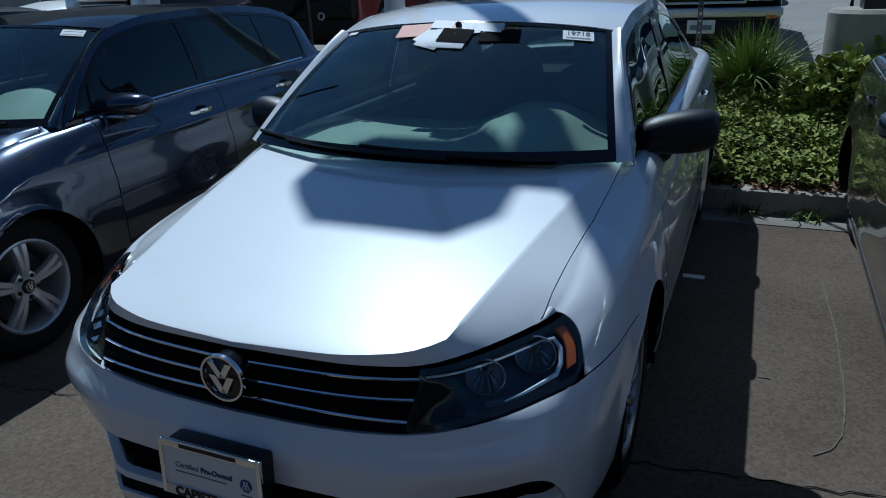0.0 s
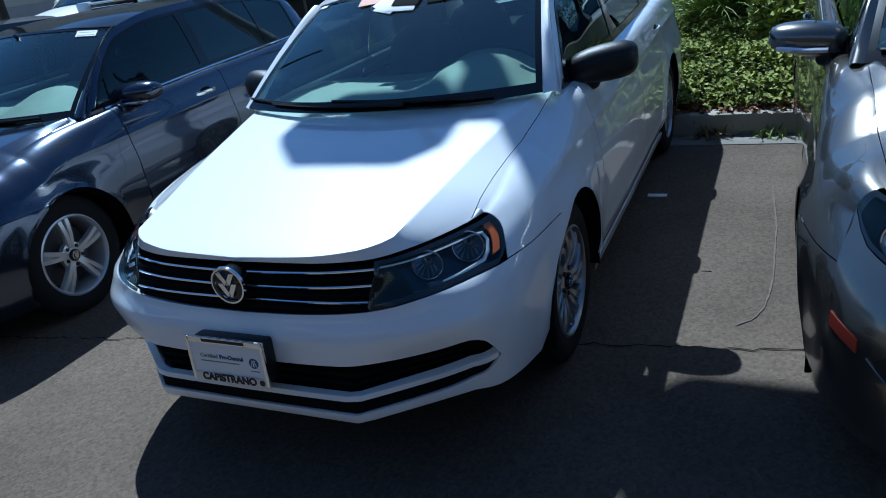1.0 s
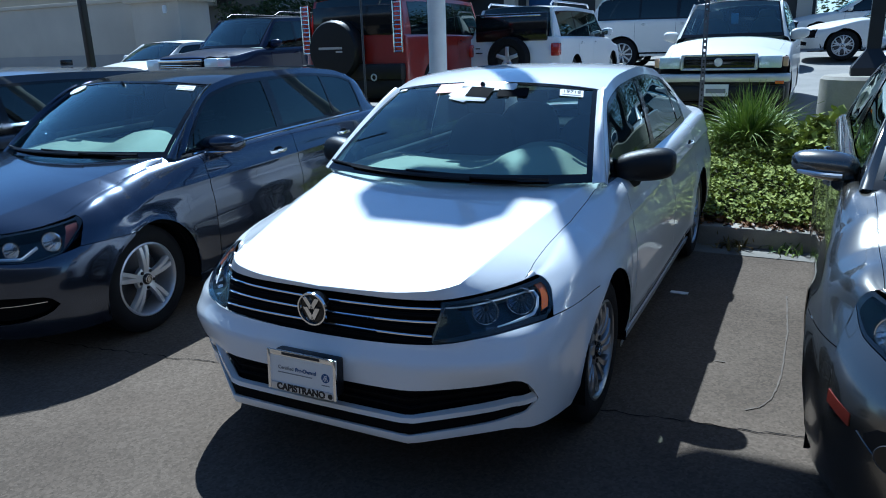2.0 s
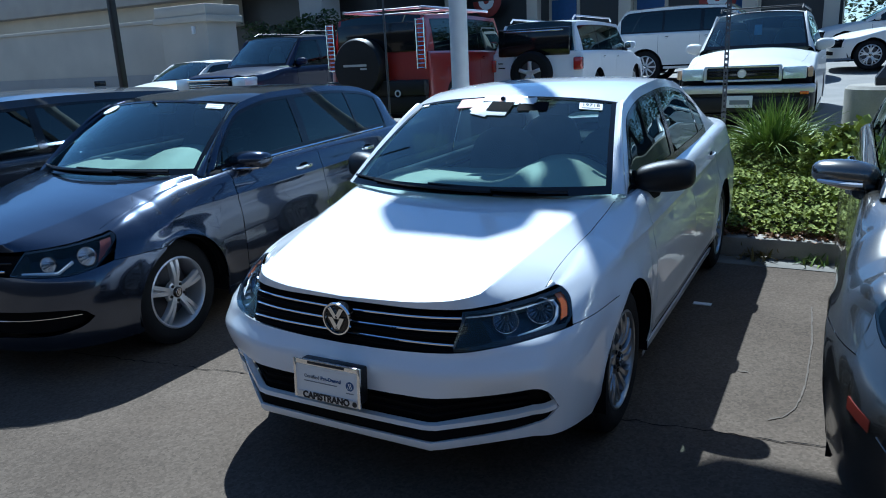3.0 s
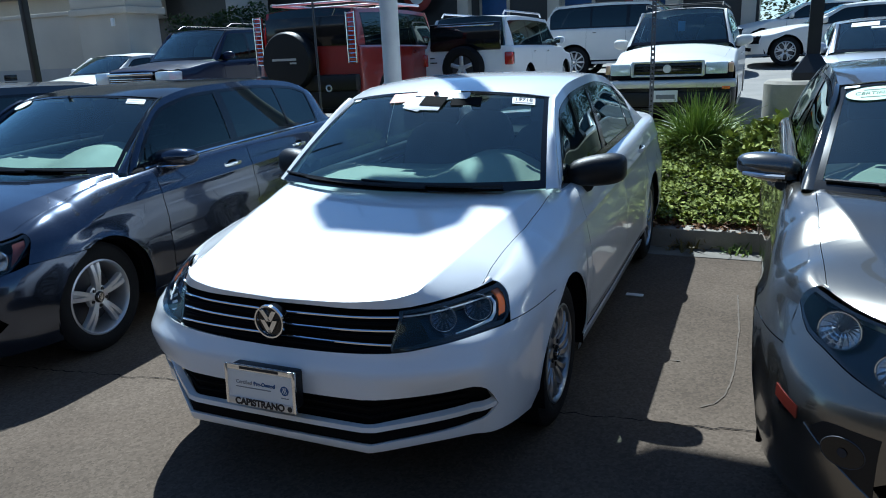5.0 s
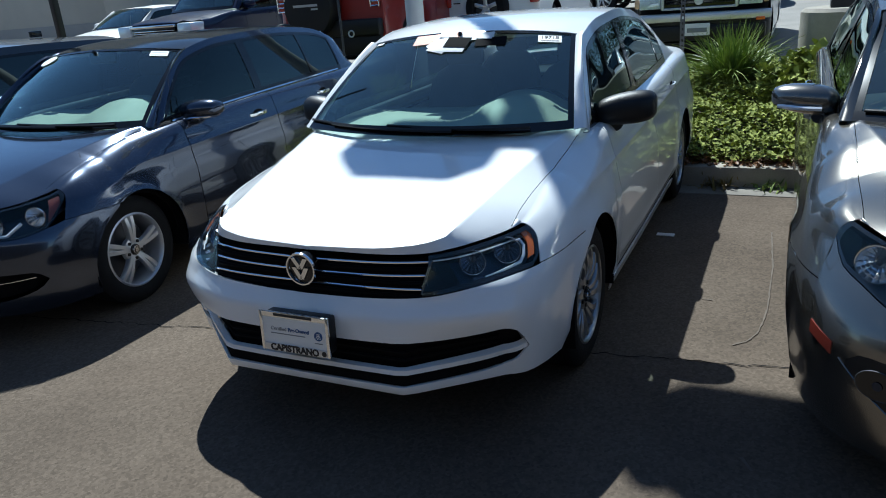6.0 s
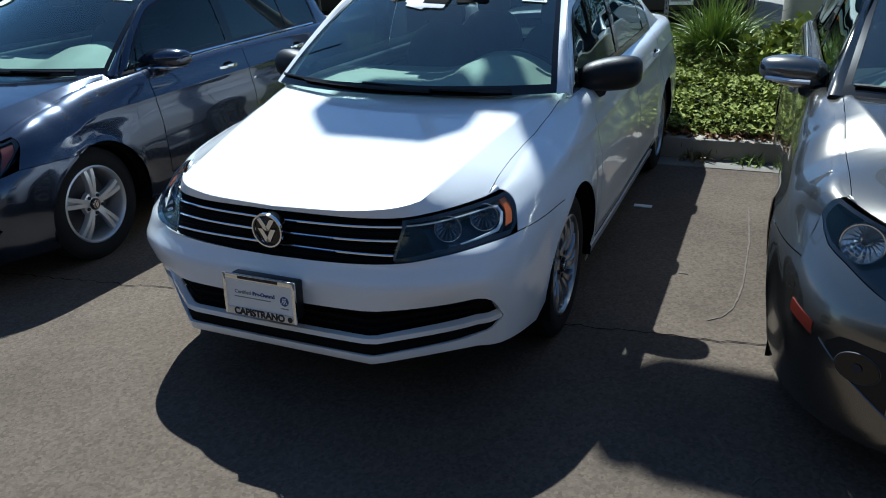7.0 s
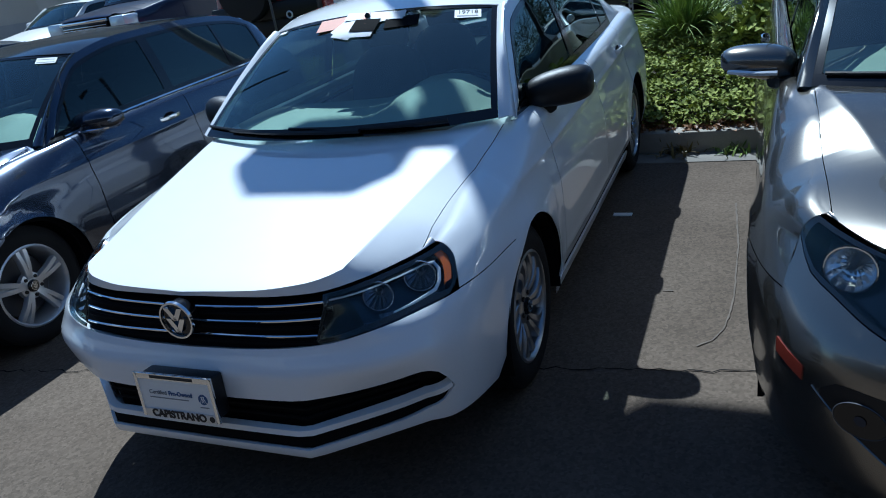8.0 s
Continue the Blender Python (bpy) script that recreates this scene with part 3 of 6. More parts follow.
def build_body(car, f, paint, doors, front, hood_back, deck_from, detail=True, seam_x=(0.62, 0.09)):
    """The lower body. front: dict of the front's openings as functions of t."""
    mid = (0, f.L / 2, 0.55)
    sol = 0.004
    zA, zB, tH = front["top"], front["low"], front["t_lamp"]
    zC, zD, tI = front["in_top"], front["in_low"], front["t_in"]
    tb, seam = front["t_bumper"], front["seam"]
    bm = bmesh.new()
    for s in (1, -1):
        rows = []
        for t in f.ts(0, tI):
            rows.append([f.skin(t, zC(t), -0.05, s)] + [f.skin(t, z, 0, s) for z in lin(zC(t), zB(t), 12)] + [f.skin(t, zB(t), -0.03, s)])
        grid(bm, rows)
        rows = []
        for t in f.ts(0, tI):
            b = f.bottom(t)
            rows.append([f.skin(t, b, -0.06, s)] + [f.skin(t, z, 0, s) for z in lin(b, zD(t), 6)] + [f.skin(t, zD(t), -0.010, s)])
        grid(bm, rows)
        rows = []
        for t in f.ts(tI, tH - 1e-4) + f.ts(tH + 1e-4, tb):
            b = f.bottom(t)
            zs = max(min(zC(tI), zB(t)), b)
            rows.append([f.skin(t, z, 0, s) for z in lin(b, zs, 6) + lin(zs, max(zB(t) if t < tH else seam, b), 12)[1:]])
        grid(bm, rows)
    part("front_bumper", bm, front.get("bumper_mat", paint), car, front.get("bumper_label", ""), centre=mid)
    t_door = f.t_of(doors[0][0])
    hood_t = f.t_of(hood_back)

    def kcut(t):
        e = f.edge(t, f.shz(t))
        return max(0.78, min(1.0, (seam_x[0] + seam_x[1] * e.y) / max(e.x, 0.05)))
    bm = bmesh.new()
    ts = f.ts(0, hood_t)

    def half(t):
        q = kcut(t) - 0.0016
        if not f.crease:
            return lin(0, q, 7)
        e = f.edge(t, f.shz(t))
        c = min(f.crease_k(e), q - 0.02)
        return lin(0, c - 0.012, 9) + [c] + lin(c + 0.012, q, 6)
    rows = [[f.top(t, -k) for k in reversed(half(t)[1:])] + [f.top(t, k) for k in half(t)] for t in ts]
    grid(bm, rows)
    part("hood", bm, paint, car, centre=mid, solid=0.006)
    for s in (1, -1):
        bm = bmesh.new()
        rows = []
        for t in f.ts(tH, t_door - 0.003):
            lo = max(f.bottom(t), seam + 0.003 if t < tb else 0)
            k1 = min(1.0, kcut(t) + 0.0016) if t < hood_t else 0.84
            rows.append([f.skin(t, z, 0, s) for z in f.zs(t, lo, f.shz(t) - f.rad(t), 10) + [f.shz(t) - f.rad(t) * (1 - math.sin(a)) for a in lin(0, math.pi / 2, 8)][1:]]
                        + [f.top(t, 1 + (k1 - 1) * u, s) for u in (0.33, 0.66, 1)])
        grid(bm, rows)
        # the strip over the lamp
        grid(bm, [[f.top(t, kcut(t) + 0.0016 + max(0, 1 - kcut(t) - 0.0016) * u, s) for u in (0, 0.33, 0.66, 1)] for t in f.ts(min(0.62, tH - 0.02), tH)])
        part("fender", bm, paint, car, centre=mid, solid=sol)
        for k, (a, b) in enumerate(doors):
            bm = bmesh.new()
            rows = []
            for t in f.ts(f.t_of(a) + 0.003, f.t_of(b) - 0.003):
                lo = max(f.bottom(t), f.sill(1.6) + 0.088)
                rows.append([f.skin(t, z, 0, s) for z in f.zs(t, lo, f.shz(t) - f.rad(t), 12) + [f.shz(t) - f.rad(t) * (1 - math.sin(q)) for q in lin(0, math.pi / 2, 6)][1:]])
            grid(bm, rows)
            part("front_door" if k == 0 else "rear_door", bm, paint, car, centre=mid, solid=sol)
        bm = bmesh.new()
        tq = f.t_of(doors[-1][1]) + 0.003
        rows = []
        for t in f.ts(tq, f.T + 1):
            rows.append([f.skin(t, z, 0, s) for z in f.zs(t, f.bottom(t), f.shz(t) - f.rad(t), 12) + [f.shz(t) - f.rad(t) * (1 - math.sin(q)) for q in lin(0, math.pi / 2, 6)][1:]])
        grid(bm, rows)
        part("rear_quarter", bm, paint, car, centre=mid, solid=sol)
        bm = f.panel(f.t_of(f.axles[0] + f.ar + 0.02), f.t_of(f.axles[1] - f.ar - 0.02), lambda t: f.sill(1.6), lambda t: f.sill(1.6) + 0.052, 4, 0.004, s)
        part("side_skirt", bm, front.get("skirt", paint), car, centre=mid, solid=0.01)
    bm = bmesh.new()
    dt = f.t_of(deck_from)
    rows = [[f.top(t, k) for k in lin(-1, 1, 13)] for t in f.ts(dt, f.T + 1)]
    grid(bm, rows)
    part("rear_deck", bm, paint, car, centre=mid, solid=sol)
    # dark inner shell, floor and wheel housings
    bm = bmesh.new()
    for s in (1, -1):
        grid(bm, [[f.skin(t, z, -0.14 if t < 0.8 else -0.075, s) for z in lin(max(f.bottom(t), 0.24), max(f.shz(t) - 0.03, f.bottom(t)), 5)] for t in f.ts(0.02, f.T + 0.98, 0.15)])
    part("inner_body", bm, "dark_inside", car)
    bm = bmesh.new()
    grid(bm, [[Vector((x * (0.55 if min(abs(y - a) for a in f.axles) < f.ar + 0.02 else 0.93 if f.D < y < f.L - f.Dr else 0.5) * f.hw, y, 0.21)) for x in lin(-1, 1, 3)] for y in lin(0.25, f.L - 0.2, 60)])
    part("underbody", bm, "dark_inside", car)
    for a in f.axles:
        for s in (1, -1):
            bm = bmesh.new()
            rows = []
            for i in range(21):
                q = math.pi * i / 20 * 1.16 - 0.08 * math.pi
                yy, zz = a + (f.ar + 0.004) * math.cos(q), f.wr + (f.ar + 0.004) * math.sin(q)
                rows.append([Vector((s * (f.hw * 0.965), yy, zz)), Vector((s * (f.hw - 0.28), yy, zz)), Vector((s * (f.hw - 0.28), a, f.wr))])
            grid(bm, rows)
            part("wheel_housing", bm, "dark_inside", car)


def build_inside(car, f, g, seat="seat", trim="beige_trim"):
    """Dashboard, steering wheel, seats: what shows through the glass."""
    y0, z0 = g.be[1] + 0.02, g.bm[1]
    bm = bmesh.new()
    rows = []
    for y, z in ((g.bm[0] + 0.06, z0 - 0.015), (y0 + 0.16, z0 + 0.035), (y0 + 0.36, z0 + 0.045), (y0 + 0.46, z0 + 0.0), (y0 + 0.48, z0 - 0.2), (y0 + 0.42, z0 - 0.42)):
        row = []
        for x in lin(-0.68, 0.68, 25):
            hump = 0.085 * math.exp(-abs((x - 0.36) / 0.19) ** 3) * (1 if y > y0 + 0.1 else 0.2)
            row.append(Vector((x, y + 0.06 * (x / 0.7) ** 2, z + hump - 0.03 * (x / 0.7) ** 4)))
        rows.append(row)
    grid(bm, rows)
    dash = part("dashboard", bm, "dash", car, solid=0.01)
    part("dash_strip", boxed(-0.62, 0.10, y0 + 0.470, y0 + 0.50, z0 - 0.10, z0 - 0.07, 0.008), trim, dash)
    bm = bmesh.new()
    c = Matrix.Translation((0.36, y0 + 0.62, z0 - 0.06)) @ Matrix.Rotation(radians(-62), 4, "X")
    lathe(bm, [(0.016 * math.sin(q), 0.185 + 0.016 * math.cos(q)) for q in lin(0, 2 * math.pi, 9)], 36, "z")
    box(bm, -0.18, 0.18, -0.02, 0.02, -0.012, 0.012, 0.006)
    box(bm, -0.022, 0.022, -0.18, 0.0, -0.012, 0.012, 0.006)
    ball(bm, (0, 0, 0.0), 0.075, 0.065, 0.03, 8, 14)
    bmesh.ops.transform(bm, matrix=c, verts=bm.verts)
    part("steering_wheel", bm, "black_plastic", car)
    for x, y in ((-0.37, y0 + 0.95), (0.37, y0 + 0.95), (-0.37, y0 + 1.85), (0.37, y0 + 1.85)):
        if y > g.yc - 0.2:
            continue
        bm = bmesh.new()
        ball(bm, (x, y - 0.05, 0.50), 0.25, 0.27, 0.09, 8, 16, power=3.5)
        ball(bm, (x, y + 0.26, 0.80), 0.25, 0.08, 0.36, 10, 16, Matrix.Rotation(radians(-14), 3, "X"), power=3.0)
        st = part("car_seat", bm, seat, car)
        bm = bmesh.new()
        ball(bm, (x, y + 0.37, 1.20), 0.13, 0.05, 0.09, 8, 14, power=3.0)
        tube(bm, [(x - 0.05, y + 0.35, 1.05), (x - 0.05, y + 0.37, 1.2)], 0.007)
        tube(bm, [(x + 0.05, y + 0.35, 1.05), (x + 0.05, y + 0.37, 1.2)], 0.007)
        part("headrest", bm, seat, st)
    for s in (1, -1):
        bm = bmesh.new()
        grid(bm, [[f.skin(f.t_of(y), z, -0.08 if z < 0.9 else -0.06, s) for z in lin(0.45, f.shz(f.t_of(y)) - 0.005, 7)] for y in lin(y0 + 0.2, g.yc - 0.5, 16)])
        dt = part("door_trim", bm, trim, car)
        bm = tube(bmesh.new(), [f.edge(f.t_of(y), f.shz(f.t_of(y))) * 1.0 + Vector((-0.055, 0, 0.004)) for y in lin(y0 + 0.32, g.yc - 0.6, 12)], 0.026, 8)
        for v in bm.verts:
            v.co.x *= s
        part("door_cap", bm, "pale_trim", dt, "pale upper door trim", centre=(0, 2, 0.9))
    part("cabin_floor", boxed(-0.7, 0.7, y0 + 0.2, g.yc - 0.3, 0.24, 0.27), "dash", car)
    part("rear_shelf", boxed(-0.62, 0.62, g.yc - 0.62, g.yc - 0.1, f.shz(f.t_of(g.yc - 0.4)) - 0.06, f.shz(f.t_of(g.yc - 0.4)) - 0.03, 0.01), "dash", car)
    h = g.screen(0, 0.9)
    m = part("rear_view_mirror", boxed(-0.115, 0.115, h.y + 0.08, h.y + 0.115, h.z - 0.055, h.z + 0.015, 0.012), "black_plastic", car)
    part("mirror_stalk", tube(bmesh.new(), [(0, h.y + 0.02, h.z + 0.03), (0, h.y + 0.09, h.z - 0.01)], 0.012), "black_plastic", m)
    for s in (-1, 1):
        part("sun_visor", boxed(s * 0.34 - 0.19, s * 0.34 + 0.19, g.he[1] + 0.10, g.he[1] + 0.30, g.he[2] - 0.012, g.he[2] + 0.006, 0.006), trim, car)


def door_mirror(car, f, y, z, s, cap_mat, body_mat, reach=0.235, r=(0.115, 0.075, 0.085), drop=0.0, foot_x=None, grow=-0.12):
    """An outside mirror: shell, glass towards the rear, foot on the door."""
    x0 = foot_x if foot_x is not None else f.edge(f.t_of(y + 0.08), f.shz(f.t_of(y + 0.08))).x - 0.02
    c = Vector((s * (x0 + reach * 0.58), y, z))
    bm = bmesh.new()
    rows = []
    for i in range(15):
        q = i / 14 * math.pi
        a = -math.cos(q)
        k = math.sin(q) ** (0.42 if grow > 0 else 0.55)
        row = []
        for j in range(21):
            b = 2 * math.pi * j / 20
            yy = r[1] * k * (math.cos(b) if math.cos(b) > 0 else 1.0 * math.cos(b))
            zz = r[2] * k * math.copysign(abs(math.sin(b)) ** (0.75 if math.sin(b) > 0 else 0.5), math.sin(b))
            sw = 0.05 * (a + 1) / 2
            row.append(c + Vector((s * a * r[0], max(-r[1], min(yy, r[1] * 0.55)) + sw, zz * (1 + grow * a) * (1 if zz > 0 else 0.85) + 0.012 * a)))
        rows.append(row)
    grid(bm, rows)
    shell = part("door_mirror", bm, cap_mat, car, centre=c)
    bm = bmesh.new()
    ball(bm, c + Vector((0, r[1] * 0.57 + 0.025, 0)), r[0] * 0.85, 0.004, r[2] * 0.8, 8, 16, power=2.8)
    part("mirror_glass", bm, "chrome", shell)
    bm = bmesh.new()
    tube(bm, [(s * (x0 - 0.03), y + 0.10, z - 0.10 - drop), (s * (x0 + 0.02), y + 0.05, z - 0.075), (s * (x0 + 0.07), y + 0.02, z - 0.055)], [0.065, 0.055, 0.045], 12)
    part("mirror_foot", bm, body_mat, shell)
    return shell


def handle(car, f, y, z, s, mat, w=0.2):
    bm = bmesh.new()
    pts = [(0, -0.006), (0.12, 0.014), (0.3, 0.020), (0.7, 0.020), (0.88, 0.014), (1, -0.006)]
    rows = []
    for u, o in pts:
        p = f.skin(f.t_of(y + (u - 0.5) * w), z, 0, s)
        rows.append([p + Vector((s * (o + q), 0, h)) for h, q in ((-0.012, -0.006), (-0.013, 0.004), (0, 0.008), (0.013, 0.004), (0.012, -0.006), (-0.012, -0.006))])
    grid(bm, rows)
    h = part("door_handle", bm, mat, car)
    # A thin black oval on the skin stands in for the shade behind the grip.
    p = f.skin(f.t_of(y), z, 0.0, s)
    bm = bmesh.new()
    ball(bm, p + Vector((-s * 0.002, 0, 0)), 0.004, w * 0.3, 0.03, 8, 14)
    part("handle_shade", bm, "dark_inside", h)


def wiper(car, g, a, b, s0=0):
    """A wiper arm and blade lying at the foot of the screen."""
    bm = bmesh.new()
    pts = [g.screen(a + (b - a) * u, 0.015 + 0.03 * u, 0.022 - 0.006 * u) for u in lin(0, 1, 8)]
    tube(bm, pts, [0.011 - 0.006 * i / 7 for i in range(8)], 6)
    arm = part("wiper", bm, "black_plastic", car)
    bm = bmesh.new()
    pts = [g.screen(a + (b - a) * u, 0.03 + 0.03 * u, 0.012) for u in lin(0.25, 1.25, 9)]
    tube(bm, pts, 0.007, 6)
    part("wiper_blade", bm, "black_plastic", arm)


def lamp_bowl(parent, p, r, depth, d=(0, -1, 0), ring=True, mat="reflector"):
    """A round reflector bowl with its bulb."""
    q = Vector(d).to_track_quat("Z", "Y").to_matrix().to_4x4()
    m = Matrix.Translation(p) @ q
    bm = lathe(bmesh.new(), [(0.004, r), (-depth * 0.12, r * 0.97), (-depth * 0.3, r * 0.90), (-depth * 0.5, r * 0.77), (-depth * 0.72, r * 0.58), (-depth * 0.92, r * 0.32), (-depth, 0)], 18, "z")
    bmesh.ops.transform(bm, matrix=m, verts=bm.verts)
    ob = part("reflector_bowl", bm, mat, parent, smooth=False)
    bm = lathe(bmesh.new(), [(-depth, r * 0.2), (-depth * 0.35, r * 0.16), (-depth * 0.25, 0)], 14, "z")
    bmesh.ops.transform(bm, matrix=m, verts=bm.verts)
    part("bulb", bm, "steel", ob)
    if ring:
        bm = lathe(bmesh.new(), [(-0.004, r), (0.008, r * 1.01), (0.008, r * 1.07), (-0.004, r * 1.08)], 28, "z")
        bmesh.ops.transform(bm, matrix=m, verts=bm.verts)
        part("lamp_ring", bm, "chrome", ob)
    return ob


# ---- ground: front lot, planted bank, rear lot a little higher ----
def ground_z(y):
    if y < 3.97:
        return 0.0
    if y < 7.6:
        return 0.27 * (y - 3.97) / 3.63
    return 0.27 + 0.055 * (min(y, 26) - 7.6)


bm = bmesh.new()
gx = [-400, -120, -50, -20, -10, -6, -3, -1, 1, 3, 6, 10, 20, 50, 120, 400]
gy = [-400, -100, -40, -15, -8, -4, -2, 0, 2, 3.97, 5, 6, 7.6, 9, 11, 14, 18, 22, 26, 40, 80, 160, 600]
grid(bm, [[Vector((x, y, ground_z(y))) for x in gx] for y in gy])
ground = part("ground", bm, "paving", smooth=False, centre=(0, 0, -50))
tagged(ground, "worn grey-brown parking lot paving with fine cracks", "ground", kind="structure")
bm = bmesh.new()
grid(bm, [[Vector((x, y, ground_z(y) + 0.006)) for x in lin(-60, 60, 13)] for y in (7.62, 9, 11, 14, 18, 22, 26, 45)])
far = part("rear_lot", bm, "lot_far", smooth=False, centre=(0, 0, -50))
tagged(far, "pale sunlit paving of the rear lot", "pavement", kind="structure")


def kerb(name, x0, x1, y0, y1, z0, z1):
    k = thing(name, "weathered concrete kerb along the planted bank", "kerb")
    tagged(k, kind="structure")
    n = int((x1 - x0) / 1.83)
    for i in range(n):
        a, b = x0 + (x1 - x0) * i / n, x0 + (x1 - x0) * (i + 1) / n
        part("kerb_stone", boxed(a + 0.004, b - 0.004, y0, y1, z0, z1, 0.018), "concrete", k)
    return k


kerb("kerb", -9.0, 9.3, 3.90, 4.06, -0.1, 0.155)
kerb("kerb", -9.0, 9.3, 7.45, 7.60, 0.1, 0.36)
gut = part("gutter", boxed(-9.0, 9.3, 3.66, 3.90, -0.1, 0.006, 0.003), "gutter")
tagged(gut, "pale concrete gutter strip at the foot of the kerb", "gutter", kind="structure")

# expansion joint and cracks in the paving
def crack(name, pts, w, label, mat="dark_inside", wobble=1.0):
    bm = bmesh.new()
    rows = []
    rnd = random.Random(len(pts) * 7 + int(pts[0][0] * 10))
    pts = [Vector((*p, 0)) for p in pts]
    for a, b in zip(pts, pts[1:]):
        n = max(2, int((b - a).length / 0.035))
        for i in range(n):
            p = a.lerp(b, i / n) + Vector((rnd.uniform(-1, 1) * 0.006, rnd.uniform(-1, 1) * 0.012, 0)) * wobble
            q = w * rnd.uniform(0.4, 1.3)
            d = (b - a).normalized()
            rows.append([p + Vector((d.y * q, -d.x * q, 0.0042)), p + Vector((-d.y * q, d.x * q, 0.0042))])
    grid(bm, rows)
    ob = part(name, bm, mat, smooth=False)
    return tagged(ob, label, name, kind="structure")


crack("crack", [(-2.9, 0.38), (-1.54, 0.58), (-1.25, 0.63), (-0.4, 0.8), (0.5, 0.93), (1.15, 1.0), (1.6, 1.06), (3.6, 1.3)], 0.0035, "thin dark crack running across the paving")
crack("scuff", [(1.487, 2.84), (1.515, 2.24), (1.513, 1.69), (1.50, 1.50), (1.48, 1.36), (1.44, 1.26), (1.36, 1.19)], 0.0045, "faint pale curved scuff on the paving", "scuff", 0.3)
crack("scuff", [(1.484, 0.375), (1.538, 0.274)], 0.007, "short pale scrape on the paving", "scuff", 0.4)
crack("scuff", [(1.61, 0.16), (1.652, 0.256)], 0.007, "short pale scrape on the paving", "scuff", 0.4)
crack("scuff", [(1.20, 1.69), (1.30, 1.70)], 0.006, "short pale scrape on the paving", "scuff", 0.4)
mark = part("paint_mark", boxed(0.81, 0.92, 2.64, 2.685, 0, 0.005), "white_card")
tagged(mark, "short worn white paint mark on the paving", "marking", kind="structure")

# planted bank
bank_z = curve((4.06, 0.12), (4.5, 0.24), (5.2, 0.40), (6.0, 0.52), (6.8, 0.50), (7.45, 0.33))
bm = bmesh.new()
grid(bm, [[Vector((x, y, bank_z(y) + 0.03 * noise.noise(Vector((x * 1.5, y * 1.5, 0))))) for x in lin(-9, 9.3, 90)] for y in lin(4.05, 7.46, 18)])
bank = part("planted_bank", bm, "soil", centre=(0, 5, -50))
tagged(bank, "low planted bank of earth behind the kerb", "planting bed", kind="structure")


def scatter(name, mat, label, n, area, size, rise, seed, lean=0.6, z=bank_z, keep=None):
    """Many small pointed leaves strewn over the bank as one mesh."""
    r = np.random.RandomState(seed)
    x, y = r.uniform(area[0], area[1], n), r.uniform(area[2], area[3], n)
    if keep:
        ok = np.array([keep(a, b) for a, b in zip(x, y)])
        x, y = x[ok], y[ok]
        n = len(x)
    zz = np.array([z(b) for b in y])
    lump = np.array([noise.noise(Vector((a * 3.2, b * 3.2, 3))) + 0.5 * noise.noise(Vector((a * 9, b * 9, 7))) for a, b in zip(x, y)])
    h = zz + rise * (0.55 + 0.55 * lump) * r.uniform(0.35, 1.0, n)
    a, s, l = r.uniform(0, 2 * np.pi, n), size * r.uniform(0.6, 1.4, n), r.uniform(-lean, lean, n) + 0.25
    d = np.stack([np.cos(a) * np.cos(l), np.sin(a) * np.cos(l), np.sin(l)], 1)
    w = np.stack([-np.sin(a), np.cos(a), r.uniform(-0.5, 0.5, n)], 1) * 0.36
    p = np.stack([x, y, h], 1)
    up = np.array([0, 0, 0.12])
    v = np.stack([p, p + s[:, None] * (0.5 * d + w + up), p + s[:, None] * d, p + s[:, None] * (0.5 * d - w + up), p + s[:, None] * 0.5 * d], 1).reshape(-1, 3)
    i = np.arange(n)[:, None] * 5
    f = np.concatenate([i + [0, 4, 1], i + [4, 2, 1], i + [0, 3, 4], i + [4, 3, 2]], 0)
    me = bpy.data.meshes.new(name)
    me.from_pydata(v.tolist(), [], f.tolist())
    me.materials.append(M[mat])
    ob = new(name, me)
    return tagged(ob, label, "plants", kind="stuff")


scatter("ground_cover", "leaf", "dense low green ground-cover plants on the bank", 42000, (0.3, 2.9, 4.03, 7.4), 0.042, 0.17, 5)
scatter("ground_cover", "leaf", "dense low green ground-cover plants on the bank", 16000, (-5.5, 0.3, 4.05, 7.4), 0.05, 0.16, 6)
scatter("ground_cover", "leaf", "dense low green ground-cover plants on the bank", 9000, (2.9, 8.5, 4.05, 7.4), 0.06, 0.16, 7)
scatter("shrub_planting", "leaf", "taller leafy green plants round the concrete pole base", 7000, (1.25, 2.75, 5.15, 5.72), 0.075, 0.52, 9, lean=0.9)
scatter("dry_weeds", "dry_leaf", "brown dried weeds hanging over the kerb", 700, (0.75, 1.6, 3.93, 4.14), 0.04, 0.10, 8, z=lambda y: 0.13)


def clump(name, label, x, y, z, n, length, seed, mat="blade", spread=1.0):
    r = random.Random(seed)
    bm = bmesh.new()
    for i in range(n):
        a = r.uniform(0, 2 * math.pi)
        l = length * r.uniform(0.55, 1.1)
        tilt = spread * r.uniform(0.05, 0.75)
        w = 0.009 * r.uniform(0.7, 1.4)
        o = Vector((x + r.gauss(0, 0.07), y + r.gauss(0, 0.07), z))
        d = Vector((math.cos(a), math.sin(a), 0))
        sd = Vector((-d.y, d.x, 0))
        rows = []
        for k in range(6):
            u = k / 5
            p = o + d * l * (tilt * u + 0.55 * tilt * u * u) + Vector((0, 0, l * (u - (0.35 + 0.5 * tilt) * u * u * tilt * 1.2)))
            q = w * (1 - u**2) + 0.0008
            rows.append([p - sd * q, p + Vector((0, 0, -0.003)), p + sd * q])
        grid(bm, rows)
    ob = part(name, bm, mat)
    return tagged(ob, label, "plant")


